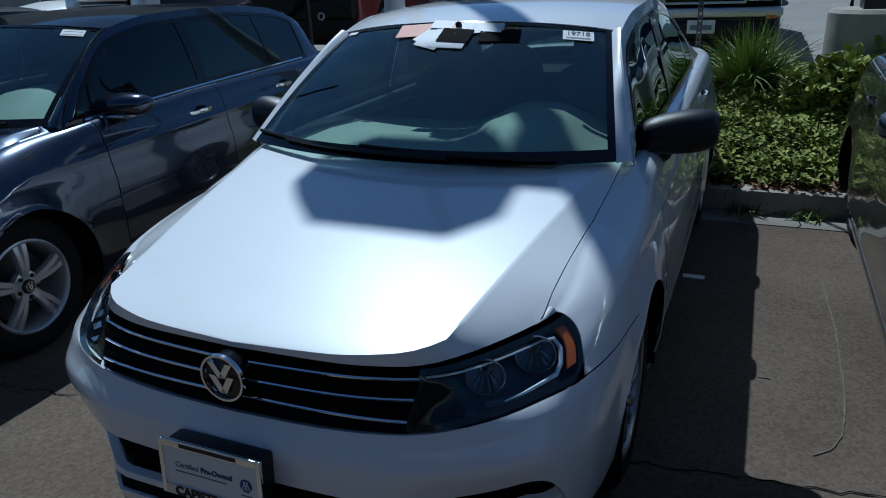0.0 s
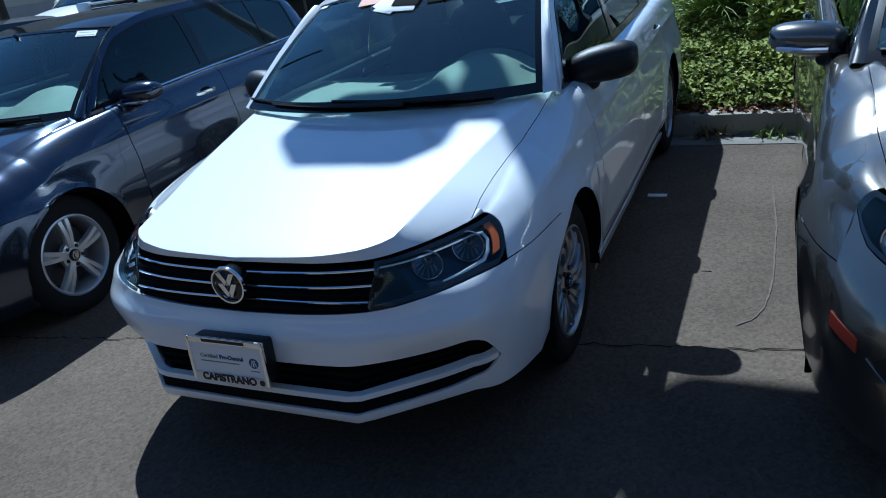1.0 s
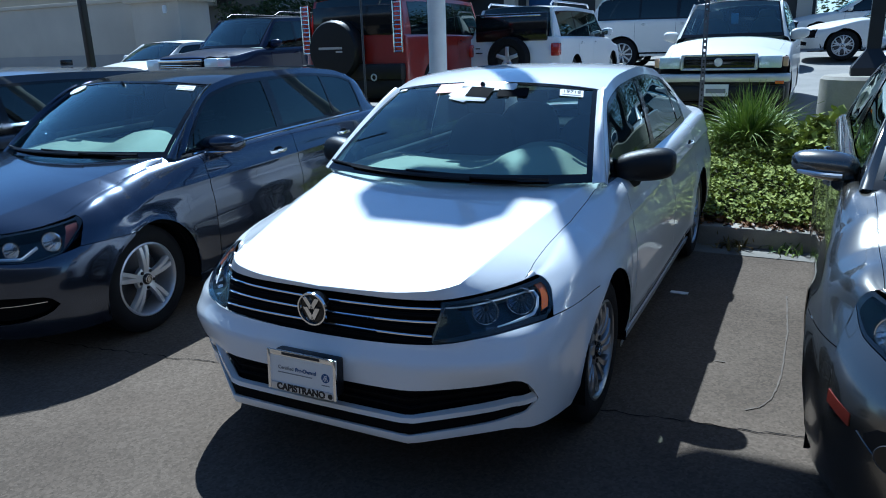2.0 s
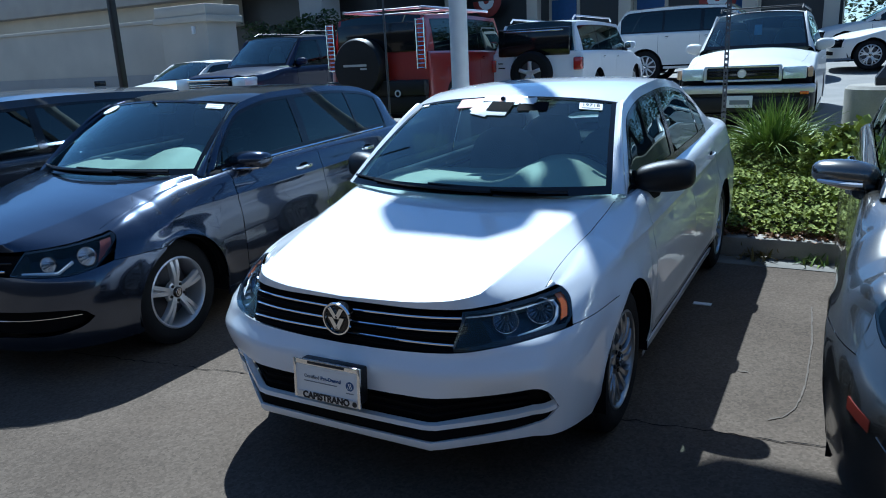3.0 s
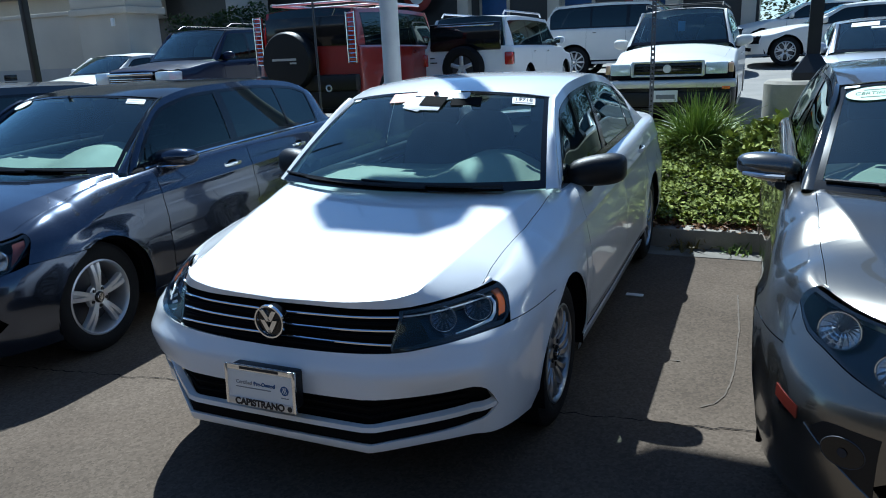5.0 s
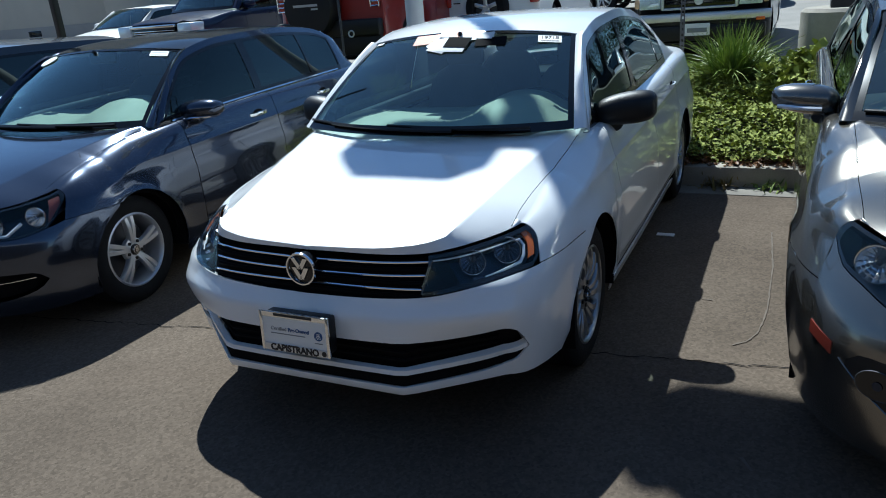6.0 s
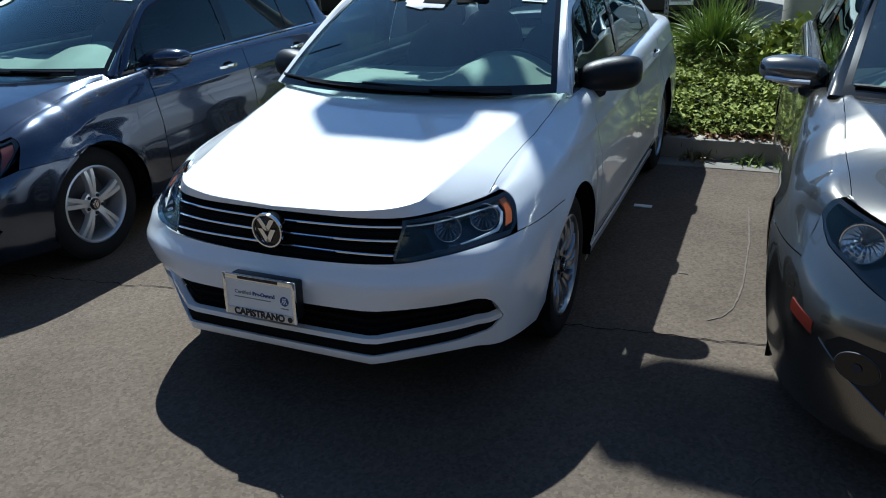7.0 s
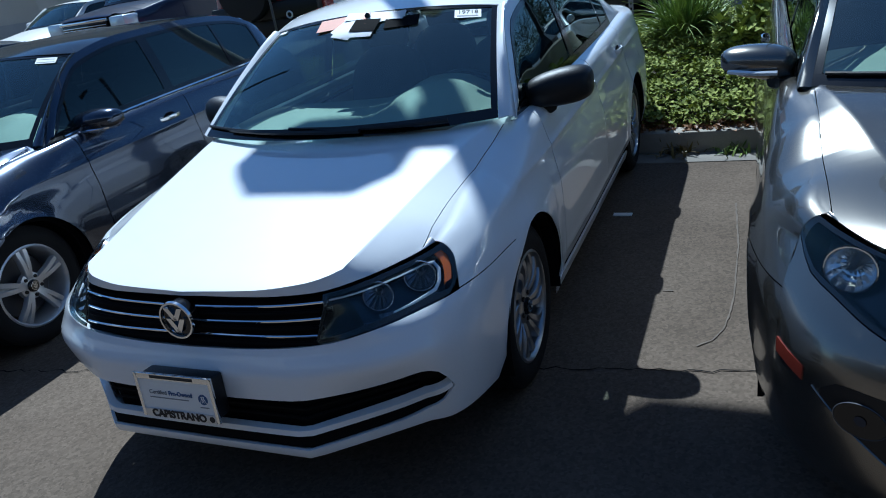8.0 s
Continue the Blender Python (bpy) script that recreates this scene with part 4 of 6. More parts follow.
clump("grass_clump", "arching clump of long green grass-like leaves on the bank", 0.98, 5.85, 0.47, 640, 0.68, 3, spread=1.15)
clump("weed", "small reddish weed growing from the gutter at the kerb", 1.06, 3.90, 0.0, 70, 0.12, 11, mat="weed_leaf", spread=1.5)
clump("weed", "small green weed growing from the gutter at the kerb", 1.44, 3.90, 0.0, 50, 0.11, 12, spread=1.4)
clump("grass_clump", "small tuft of grass on the bank beside the pole", -1.2, 4.45, 0.25, 60, 0.38, 4)

# ---- lamp with twin heads: its shadow falls over the white car ----
LX, LY, LH = -1.60, 4.15, 6.62


def prism(bm, pts, z0, z1):
    """An upright prism over a plan outline."""
    lo, hi = [bm.verts.new((x, y, z0)) for x, y in pts], [bm.verts.new((x, y, z1)) for x, y in pts]
    bm.faces.new(hi)
    bm.faces.new(lo[::-1])
    for i in range(len(pts)):
        j = (i + 1) % len(pts)
        bm.faces.new((lo[i], lo[j], hi[j], hi[i]))
    return bm


def clipped(x0, x1, y0, y1, c):
    return [(x0 + c, y0), (x1 - c, y0), (x1, y0 + c), (x1, y1 - c), (x1 - c, y1), (x0 + c, y1), (x0, y1 - c), (x0, y0 + c)]


lamp = thing("lamp_post", "white painted steel lamp post with two box heads", "lamp post")
part("pole", tube(bmesh.new(), [(LX, LY, 0.1), (LX, LY, LH)], 0.082, 20), "pole_white", lamp)
part("base_plate", boxed(LX - 0.16, LX + 0.16, LY - 0.16, LY + 0.16, 0.12, 0.16, 0.01), "steel", lamp)
for x0, x1, y1 in ((-0.99, -0.28, 0.27), (0.08, 0.79, 0.43)):
    hd = part("lamp_head", prism(bmesh.new(), clipped(LX + x0, LX + x1, LY - 0.245, LY + y1, 0.13), 6.22, 6.38), "pole_white", lamp, smooth=False)
    part("lamp_glass", prism(bmesh.new(), clipped(LX + x0 + 0.08, LX + x1 - 0.08, LY - 0.165, LY + y1 - 0.08, 0.10), 6.20, 6.218), "white_card", hd, smooth=False)
part("arm", boxed(LX - 0.30, LX + 0.10, LY + 0.04, LY + 0.24, 6.25, 6.35, 0.01), "pole_white", lamp)

# ---- black square light pole on a round concrete base ----
PX, PY = 1.96, 6.15
pl = thing("light_pole", "black square light pole on a round concrete base", "light pole")
part("concrete_base", lathe(bmesh.new(), [(0.3, 0.42), (1.15, 0.42), (1.18, 0.39), (1.18, 0)], 40, "z", at=(PX, PY, 0)), "concrete", pl)
bm = bmesh.new()
prof = [(0.17, 1.18), (0.17, 1.25), (0.07, 1.40), (0.058, 1.42), (0.058, 7.0)]
grid(bm, [[Vector((PX + q * a, PY + q * b, z)) for a, b in ((-1, -1), (1, -1), (1, 1), (-1, 1), (-1, -1))] for q, z in prof])
part("pole", bm, "pole_black", pl, smooth=False)
pb = thing("light_pole", "black square steel pole at the edge of the lot", "light pole")
part("pole", boxed(-6.43, -6.355, 4.18, 4.255, 0.1, 7.0, 0.006), "pole_black", pb)

# thin perforated stake in the bank
st = thing("perforated_stake", "thin dark perforated steel stake standing in the bank", "stake")
bm = bmesh.new()
for i in range(56):
    z = 0.42 + i * 0.05
    box(bm, 0.56, 0.572, 5.2, 5.206, z, z + 0.05)
    box(bm, 0.588, 0.60, 5.2, 5.206, z, z + 0.05)
    box(bm, 0.572, 0.588, 5.2, 5.206, z, z + 0.026)
part("stake", bm, "steel", st, smooth=False)
sr = thing("thin_rod", "thin dark upright rod in the bank", "rod")
part("rod", tube(bmesh.new(), [(-3.35, 5.6, 0.4), (-3.35, 5.6, 4.2)], 0.014, 8), "steel", sr)

# ---- white saloon, facing the camera ----
J = Form(4.64, 0.885, 0.80, 0.60,
         nose=curve((0.2, 0.03), (0.262, -0.034), (0.285, -0.040), (0.45, -0.036), (0.54, -0.030), (0.549, -0.026), (0.62, 0.012), (0.70, 0.024), (0.78, 0.05)),
         tail=curve((0.2, 0.08), (0.5, 0.0), (0.8, 0.02), (1.05, 0.06)),
         side=curve((0.17, 0.935), (0.3, 0.966), (0.5, 0.99), (0.60, 0.994), (0.68, 0.983), (0.76, 0.953), (0.85, 0.928), (0.95, 0.905), (1.06, 0.885)),
         blunt=curve((0.2, 3.4), (0.5, 3.7), (0.62, 3.5), (0.68, 3.0), (0.76, 2.6)),
         taper=curve((0.0, 0.955), (0.5, 0.962), (1.15, 0.99), (2.0, 1.0)), chamfer=(0.41, 0.80, curve((0.2, 0.95), (0.32, 0.9), (0.46, 0.35), (0.56, 0.0))),
         shoulder=curve((0, 0.757), (0.3, 0.752), (0.5, 0.757), (0.7, 0.775), (0.735, 0.789), (0.8, 0.808), (0.85, 0.826), (0.92, 0.846), (1.0, 0.866), (1.2, 0.908), (1.5, 0.956), (2.2, 0.968), (3.2, 0.99), (4.24, 1.03), (5.24, 1.04)),
         hood=curve((0, 0.757), (0.06, 0.777), (0.2, 0.808), (0.5, 0.868), (0.9, 0.938), (1.15, 0.972), (2, 1.0), (3.8, 1.09), (4.3, 1.08), (4.64, 1.04)),
         axles=(0.88, 3.53), wheel_r=0.316, arch_r=0.352, sill=curve((0, 0.266), (0.25, 0.272), (0.45, 0.255), (0.8, 0.19), (1.6, 0.19), (4.0, 0.2), (4.64, 0.24)), radius=0.06, crown=2.8, crease=(0.475, 0.165, 0.05), round_end=1.60, front_round=0.025, seam=0.697)
J.upper = (curve((0, 0), (0.30, 0.018), (0.48, 0.056), (0.55, 0.092), (0.72, 0.30), (0.77, 0.375), (0.80, 0.433)), curve((0.64, 0.0), (0.70, 0.6), (0.75, 1.0)))
J.line = curve((0.4, 0.785), (1.2, 0.805), (2.4, 0.835), (4.0, 0.875))
JH = House((0.985, 0.976), (0.70, 1.132, 0.984), (1.60, 1.392), (0.563, 1.70, 1.350),
           rail_z=curve((1.22, 0.962), (1.45, 1.175), (1.70, 1.345), (2.0, 1.405), (2.5, 1.425), (3.05, 1.385), (3.5, 1.26), (3.95, 1.06)),
           rail_x=curve((1.22, 0.745), (1.45, 0.664), (1.70, 0.600), (2.4, 0.592), (3.05, 0.58), (3.95, 0.66)),
           roof_z=curve((1.6, 1.392), (1.9, 1.44), (2.3, 1.458), (2.8, 1.44), (3.2, 1.385)),
           rhead=(3.15, 1.392, 3.05), rbase=(3.85, 1.10, 3.75, 0.58, 1.07),
           panes=[(1.30, 2.27), (2.36, 3.22), (3.24, 3.48)], pillar=0.046, y_a=1.22, y_c=3.95)


def t_at_x(f, x, z):
    lo, hi = 0.0, 1.0
    for _ in range(40):
        mid = (lo + hi) / 2
        lo, hi = (mid, hi) if f.edge(mid, z).x < x else (lo, mid)
    return lo


car = thing("white_sedan", "white compact saloon car with a black grille and black mirrors", "car", pose(0.002, 0.019, 0, 0, 0, 0.58))
jf = dict(top=J.sh, low=curve((0, 0.602), (0.22, 0.617), (0.4, 0.640), (0.66, 0.657), (0.74, 0.66)), t_lamp=0.712,
          in_top=curve((0, 0.458), (0.2, 0.466), (0.4, 0.480), (0.53, 0.486), (0.60, 0.464), (0.67, 0.388)), in_low=curve((0, 0.294), (0.2, 0.297), (0.4, 0.304), (0.58, 0.334), (0.67, 0.388)), t_in=0.67,
          t_bumper=0.985, seam=0.66)
build_body(car, J, "white_paint", [(1.36, 2.40), (2.40, 3.38)], jf, 1.18, 3.8, seam_x=(0.645, 0.05))
build_cabin(car, J, JH, "white_paint", "side_glass", "side_glass")
build_inside(car, J, JH)
for s in (1, -1):
    for y in J.axles:
        wheel(car, (0.828 if y < 2 else 0.850, y), s, 0.316, 0.212, 0.19, "swirl")
    door_mirror(car, J, 1.49, 1.005, s, "black_plastic", "black_plastic", 0.20, (0.135, 0.085, 0.082), foot_x=0.735, grow=0.10)
    handle(car, J, 2.24, 0.86, s, "white_paint")
    handle(car, J, 3.2, 0.88, s, "white_paint")
wiper(car, JH, 0.25, -0.75)
wiper(car, JH, 0.75, -0.05)

# grille with three bright slats
bm = bmesh.new()
for s in (1, -1):
    J.panel(0, 0.37, lambda t: jf["low"](t) - 0.004, lambda t: J.shz(t) - 0.003, 6, -0.03, s, bm)
gr = part("grille", bm, "dark_inside", car, centre=(0, 2, 0.6))
for k, (z, te) in enumerate(((0.728, 0.325), (0.685, 0.272), (0.643, 0.232))):
    bm = bmesh.new()
    tube(bm, [J.skin(t, z + 0.004 * abs(t), -0.006, 1) for t in lin(-te, te, 41)], 0.0040, 6)
    part("slat", bm, "chrome", gr, "bright chrome slat")
    bm = bmesh.new()
    tube(bm, [J.skin(t, z - 0.022, -0.02, 1) for t in lin(-te + 0.01, te - 0.01, 31)], 0.008, 6)
    part("slat", bm, "dark_inside", gr)
# Unseen dark sheet added to stop sun leaking past the hood's front edge.
bm = bmesh.new()
rows = []
for t in lin(-0.78, 0.78, 41):
    e = J.skin(t, J.shz(abs(t)) - 0.016, -0.012)
    rows.append([e, Vector((e.x * 0.82, e.y + 0.30, e.z + 0.012))])
grid(bm, rows)
part("leak_stop_sheet", bm, "dark_inside", car)
# lower intake and its bright strip
bm = bmesh.new()
for s in (1, -1):
    J.panel(0, 0.67, jf["in_low"], jf["in_top"], 6, -0.05, s, bm)
it = part("lower_intake", bm, "dark_inside", car, "black lower air intake", centre=(0, 2, 0.4))
strip_z = curve((0, 0.347), (0.2, 0.351), (0.4, 0.358), (0.58, 0.376), (0.66, 0.390))
bm = bmesh.new()
for s in (1, -1):
    rows = []
    for t in J.ts(0, 0.66):
        z = strip_z(t)
        rows.append([J.skin(t, z - 0.008, -0.03, s), J.skin(t, z - 0.008, -0.002, s), J.skin(t, z + 0.009, -0.005, s), J.skin(t, z + 0.011, -0.03, s)])
    grid(bm, rows)
part("trim_strip", bm, "white_paint", it, "white painted strip", centre=(0, 2, 0.3))
bm = bmesh.new()
for s in (1, -1):
    J.panel(0, 0.655, lambda t: jf["in_low"](t) + 0.001, lambda t: strip_z(t) - 0.007, 3, -0.012, s, bm)
part("black_insert", bm, "dark_inside", it, centre=(0, 2, 0.3))
for z in (0.385, 0.415, 0.445):
    bm = tube(bmesh.new(), [J.skin(t, z, -0.04) for t in lin(-0.5, 0.5, 31)], 0.006, 6)
    part("intake_bar", bm, "dark_inside", it)
# head lamps
lt = lambda t: min(J.shz(t) - 0.004, 0.634 + (t - 0.225) * 1.08)
lb = lambda t: jf["low"](t) + 0.004 + 0.03 * max(0.0, (t - 0.67) / 0.04) ** 2
for s in (1, -1):
    hs = part("headlamp", J.panel(0.225, 0.710, lb, lt, 8, -0.085, s), "lamp_dark", car, "clear head lamp with dark housing and amber side", centre=(0, 2, 0.6))
    bm = bmesh.new()
    for f0, f1 in ((lb, lambda t: min(lb(t) + 0.012, lt(t))), (lambda t: max(lt(t) - 0.009, lb(t)), lt)):
        J.panel(0.225, 0.710, f0, f1, 2, -0.001, s, bm)
    J.panel(0.690, 0.711, lb, lt, 5, -0.001, s, bm)
    part("lamp_frame", bm, "black_gloss", hs, centre=(0, 2, 0.6))
    part("lens", J.panel(0.225, 0.710, lb, lt, 8, 0.003, s), "lens", hs, centre=(0, 2, 0.6))
    for t, z, r in ((0.445, 0.713, 0.044), (0.575, 0.726, 0.047)):
        p = J.skin(t, z, -0.034, s)
        bowl = lamp_bowl(hs, p, r, 0.05, (s * 0.35, -1, 0.05), ring=False, mat="smoked_reflector")
        q = Matrix.Translation(p) @ Vector((s * 0.35, -1, 0.05)).to_track_quat("Z", "Y").to_matrix().to_4x4()
        bm = lathe(bmesh.new(), [(0.0, r), (0.004, r * 1.01), (0.004, r * 1.05), (0.0, r * 1.06)], 28, "z")
        bmesh.ops.transform(bm, matrix=q, verts=bm.verts)
        part("lamp_ring", bm, "smoked_reflector", bowl)
    # pale light guide: along the top, down beside the amber and back under the bowls
    guide = [(t, lt(t) - 0.015) for t in lin(0.33, 0.60, 8)] + [(0.630, 0.742), (0.635, 0.725), (0.625, 0.700), (0.605, 0.684), (0.565, 0.676), (0.51, 0.670), (0.46, 0.666)]
    part("light_strip", tube(bmesh.new(), [J.skin(t, z, -0.014, s) for t, z in guide], [0.003] * 8 + [0.006] * 4 + [0.005, 0.004, 0.0025], 6), "lamp_bowl", hs, "pale light guide")
    bm = bmesh.new()
    grid(bm, [[J.skin(0.648 + 0.036 * u + 0.012 * v, 0.688 + 0.070 * v + 0.006 * u, -0.006, s) for u in lin(0, 1, 5)] for v in lin(0, 1, 6)])
    part("turn_signal", bm, "amber", hs, "amber turn signal", centre=(0, 2, 0.6), solid=0.01)
    # bright facets at the foot of the housing
    for k, (t, w) in enumerate(((0.36, 0.03), (0.42, 0.045), (0.50, 0.05), (0.58, 0.045))):
        bm = bmesh.new()
        grid(bm, [[J.skin(t + w * u, lb(t) + 0.014 + 0.010 * v + 0.004 * (k % 2), -0.022 - 0.012 * v, s) for u in lin(0, 1, 4)] for v in lin(0, 1, 3)])
        part("reflector_facet", bm, "smoked_reflector", hs, centre=(0, 2, 0.6))
# round badge
bd = part("badge", lathe(bmesh.new(), [(-0.03, 0.056), (0.0, 0.056), (0.004, 0.052), (0.005, 0.0)], 36, "y", at=(0, -0.015, 0.698)), "black_gloss", car, "round chrome and blue badge")
for v in bd.data.vertices:
    v.co.y = -0.03 - v.co.y
bm = chevrons(bmesh.new(), 0.063, 0.009, "y", 0.020)
bmesh.ops.translate(bm, verts=bm.verts, vec=(0, 0, 0.698))
part("badge_ring", bm, "chrome", bd)
bd.location.y = 0.020
# dealer plate
pm = Matrix.Translation((0.004, -0.094, 0.487)) @ Matrix.Rotation(radians(86), 4, "X") @ Matrix.Diagonal((0.91, 0.91, 1, 1))
def plate_part(name, mat, parent, x0, x1, y0, y1, z0, z1, b=0.0, label=""):
    return part(name, boxed(x0, x1, y0, y1, z0, z1, b, m=pm), mat, parent, label)
lp = plate_part("plate_holder", "black_plastic", car, -0.150, 0.150, -0.078, 0.074, -0.060, 0.001, 0.010)
pc = plate_part("dealer_plate", "white_card", car, -0.152, 0.152, -0.074, 0.074, 0.002, 0.006, 0, "white dealer plate in a chrome frame")
for a in ((-0.163, -0.149, -0.083, 0.083), (0.149, 0.163, -0.083, 0.083), (-0.149, 0.149, 0.062, 0.083), (-0.149, 0.149, -0.083, -0.052)):
    plate_part("plate_frame", "chrome" if a[2] != -0.083 or a[3] > 0 else "alloy", pc, *a, 0.001, 0.010, 0.002)
text_part("lettering", "CAPISTRANO", 0.038, "ink", pc, pm @ Matrix.Translation((-0.004, -0.0675, 0.0105)), bold=0.0016)
text_part("lettering", "Certified", 0.021, "grey_ink", pc, pm @ Matrix.Translation((-0.075, 0.012, 0.0068)))
text_part("lettering", "Pre-Owned", 0.021, "blue_ink", pc, pm @ Matrix.Translation((0.020, 0.012, 0.0068)), bold=0.0007)
plate_part("print_bar", "grey_ink", pc, -0.115, 0.05, -0.010, -0.006, 0.006, 0.0068)
plate_part("print_bar", "ink", pc, -0.09, 0.09, 0.067, 0.078, 0.010, 0.0108)
for name, x, y, z, rad, mat in (("print_badge", 0.112, 0.002, 0.0065, 0.019, "blue_ink"), ("print_badge", 0.135, -0.0675, 0.0103, 0.011, "ink")):
    bm = bmesh.new()
    bmesh.ops.create_cone(bm, cap_ends=True, segments=28, radius1=rad, radius2=rad, depth=0.001, matrix=pm @ Matrix.Translation((x, y, z)))
    part(name, bm, mat, pc)
for k in (-1, 1):
    for lean, off in ((0.42, 0.0052), (-0.42, 0.0010)):
        m = pm @ Matrix.Translation((0.112 + k * off * 1.3, 0.002, 0.0072)) @ Matrix.Rotation(k * lean, 4, "Z")
        part("print_bar", boxed(-0.0011, 0.0011, -0.013, 0.013, 0, 0.0004, 0, m=m), "white_card", pc)
plate_part("print_bar", "grey_ink", pc, 0.094, 0.130, -0.030, -0.026, 0.006, 0.0068)


def head_lamps(car, f, t0, t1, low, high, bowls, label, amber=None, strip=None, housing="lamp_dark", frame_w=0.010):
    mid = (0, 2, 0.6)
    for s in (1, -1):
        hs = part("headlamp", f.panel(t0, t1, low, high, 8, -0.09, s), housing, car, label, centre=mid)
        bm = bmesh.new()
        f.panel(t0, t1, low, lambda t: min(low(t) + frame_w, high(t)), 2, -0.001, s, bm)
        f.panel(t0, t1, lambda t: max(high(t) - frame_w * 0.7, low(t)), high, 2, -0.001, s, bm)
        f.panel(t1 - 0.018, t1, low, high, 6, -0.001, s, bm)
        part("lamp_frame", bm, "black_gloss", hs, centre=mid)
        part("lens", f.panel(t0, t1, low, high, 8, 0.003, s), "lens", hs, centre=mid)
        for t, z, r in bowls:
            lamp_bowl(hs, f.skin(t, z, -0.035, s), r, 0.05, (s * 0.35, -1, 0.05))
        if amber:
            part("turn_signal", f.panel(amber[0], amber[1], lambda t: low(t) + 0.02, lambda t: high(t) - 0.014, 6, -0.006, s), amber[2], hs, "amber turn signal", centre=mid, solid=0.01)
        if strip:
            part("light_strip", tube(bmesh.new(), [f.skin(t, z, -0.02, s) for t, z in strip], 0.009, 6), "lamp_bowl", hs)


def front_grille(car, f, te, lo, hi, bars, mat="black_gloss", bar_mat="chrome"):
    bm = bmesh.new()
    for s in (1, -1):
        f.panel(0, te, lambda t: lo, hi, 5, -0.03, s, bm)
    g = part("grille", bm, mat, car, centre=(0, 2, 0.6))
    for z, e, m in bars:
        part("slat", tube(bmesh.new(), [f.skin(t, z, -0.008) for t in lin(-e, e, 31)], 0.006, 6), m, g)
    return g


# ---- grey-blue hatchback beside it ----
def hatch_form(length, half, nose_z, soft, lift=0.0):
    f = Form(length, half, 0.74, 0.30,
                nose=curve((0.17, 0.07), (0.24, 0.02), (0.45, 0.0), (0.56, 0.0), (0.66, 0.03), (0.76, 0.07)),
                tail=curve((0.2, 0.06), (0.5, 0.0), (0.8, 0.03), (1.05, 0.10)),
                side=curve((0.17, 0.94), (0.3, 0.97), (0.5, 0.992), (0.62, 0.994), (0.70, 0.978), (0.78, 0.952), (0.9, 0.925), (1.0, 0.90)),
                blunt=curve((0.2, 3.0), (0.5, 2.8), (0.62, 2.5), (0.76, soft)),
                shoulder=curve((0, nose_z), (0.3, nose_z), (0.5, nose_z + 0.012), (0.7, nose_z + 0.042), (0.85, nose_z * 0.5 + 0.466), (1.0, 0.878), (1.26, 0.927 + lift), (1.6, 0.958 + lift), (2.2, 0.988), (3.2, 1.012), (4.2, 1.03), (5.2, 1.03)),
                hood=curve((0, nose_z), (0.08, nose_z + 0.045), (0.3, nose_z * 0.6 + 0.396), (0.6, 0.892), (0.95, 0.953 + lift), (1.15, 0.982 + lift), (2, 1.02), (4.2, 1.04)),
                axles=(0.86, 3.497), wheel_r=0.318, arch_r=0.355, sill=curve((0, 0.2), (0.5, 0.19), (1.6, 0.19), (3.7, 0.2), (4.25, 0.26)), radius=0.055, crown=2.5, crease=(0.36, 0.27, 0.30), front_round=0.065, round_end=1.70, seam=0.70)
    f.line = curve((0.4, 0.79), (1.3, 0.81), (2.4, 0.835), (4.0, 0.87))
    return f


def hatch_house(lift=0.0):
    return House((1.02, 0.980 + lift), (0.712, 1.225, 0.966 + lift), (1.70, 1.405), (0.596, 1.825, 1.366),
                 rail_z=curve((1.27, 0.944 + lift), (1.50, 1.18), (1.80, 1.365), (2.2, 1.425), (2.8, 1.435), (3.4, 1.40), (3.72, 1.30), (3.95, 1.02)),
                 rail_x=curve((1.27, 0.752), (1.50, 0.680), (1.80, 0.612), (2.6, 0.605), (3.4, 0.585), (3.95, 0.68)),
                 roof_z=curve((1.7, 1.405), (2.1, 1.452), (2.6, 1.462), (3.2, 1.448), (3.7, 1.41)),
                 rhead=(3.74, 1.41, 3.60), rbase=(4.10, 1.03, 3.98, 0.60, 1.02),
                 panes=[(1.36, 2.33), (2.42, 3.14), (3.17, 3.64)], pillar=0.040, y_a=1.27, y_c=3.95)


G7, GH = hatch_form(4.255, 0.90, 0.728, 2.2), hatch_house()
golf = thing("grey_hatchback", "grey-blue metallic hatchback with silver five-spoke wheels", "car", pose(-2.592, -0.056, 0, 0, 0, 4.28))
gfr = dict(top=G7.sh, low=curve((0, 0.64), (0.3, 0.612), (0.54, 0.597), (0.68, 0.622), (0.745, 0.64)), t_lamp=0.745,
           in_top=curve((0, 0.435), (0.4, 0.432), (0.6, 0.418), (0.66, 0.37)), in_low=curve((0, 0.285), (0.4, 0.29), (0.6, 0.325), (0.66, 0.37)), t_in=0.66, t_bumper=0.985, seam=0.64)
build_body(golf, G7, "grey_paint", [(1.42, 2.42), (2.42, 3.34)], gfr, 1.2, 4.05, seam_x=(0.69, 0.01))
build_cabin(golf, G7, GH, "grey_paint", "side_glass", "dark_glass", roof_mat="black_gloss")
build_inside(golf, G7, GH)
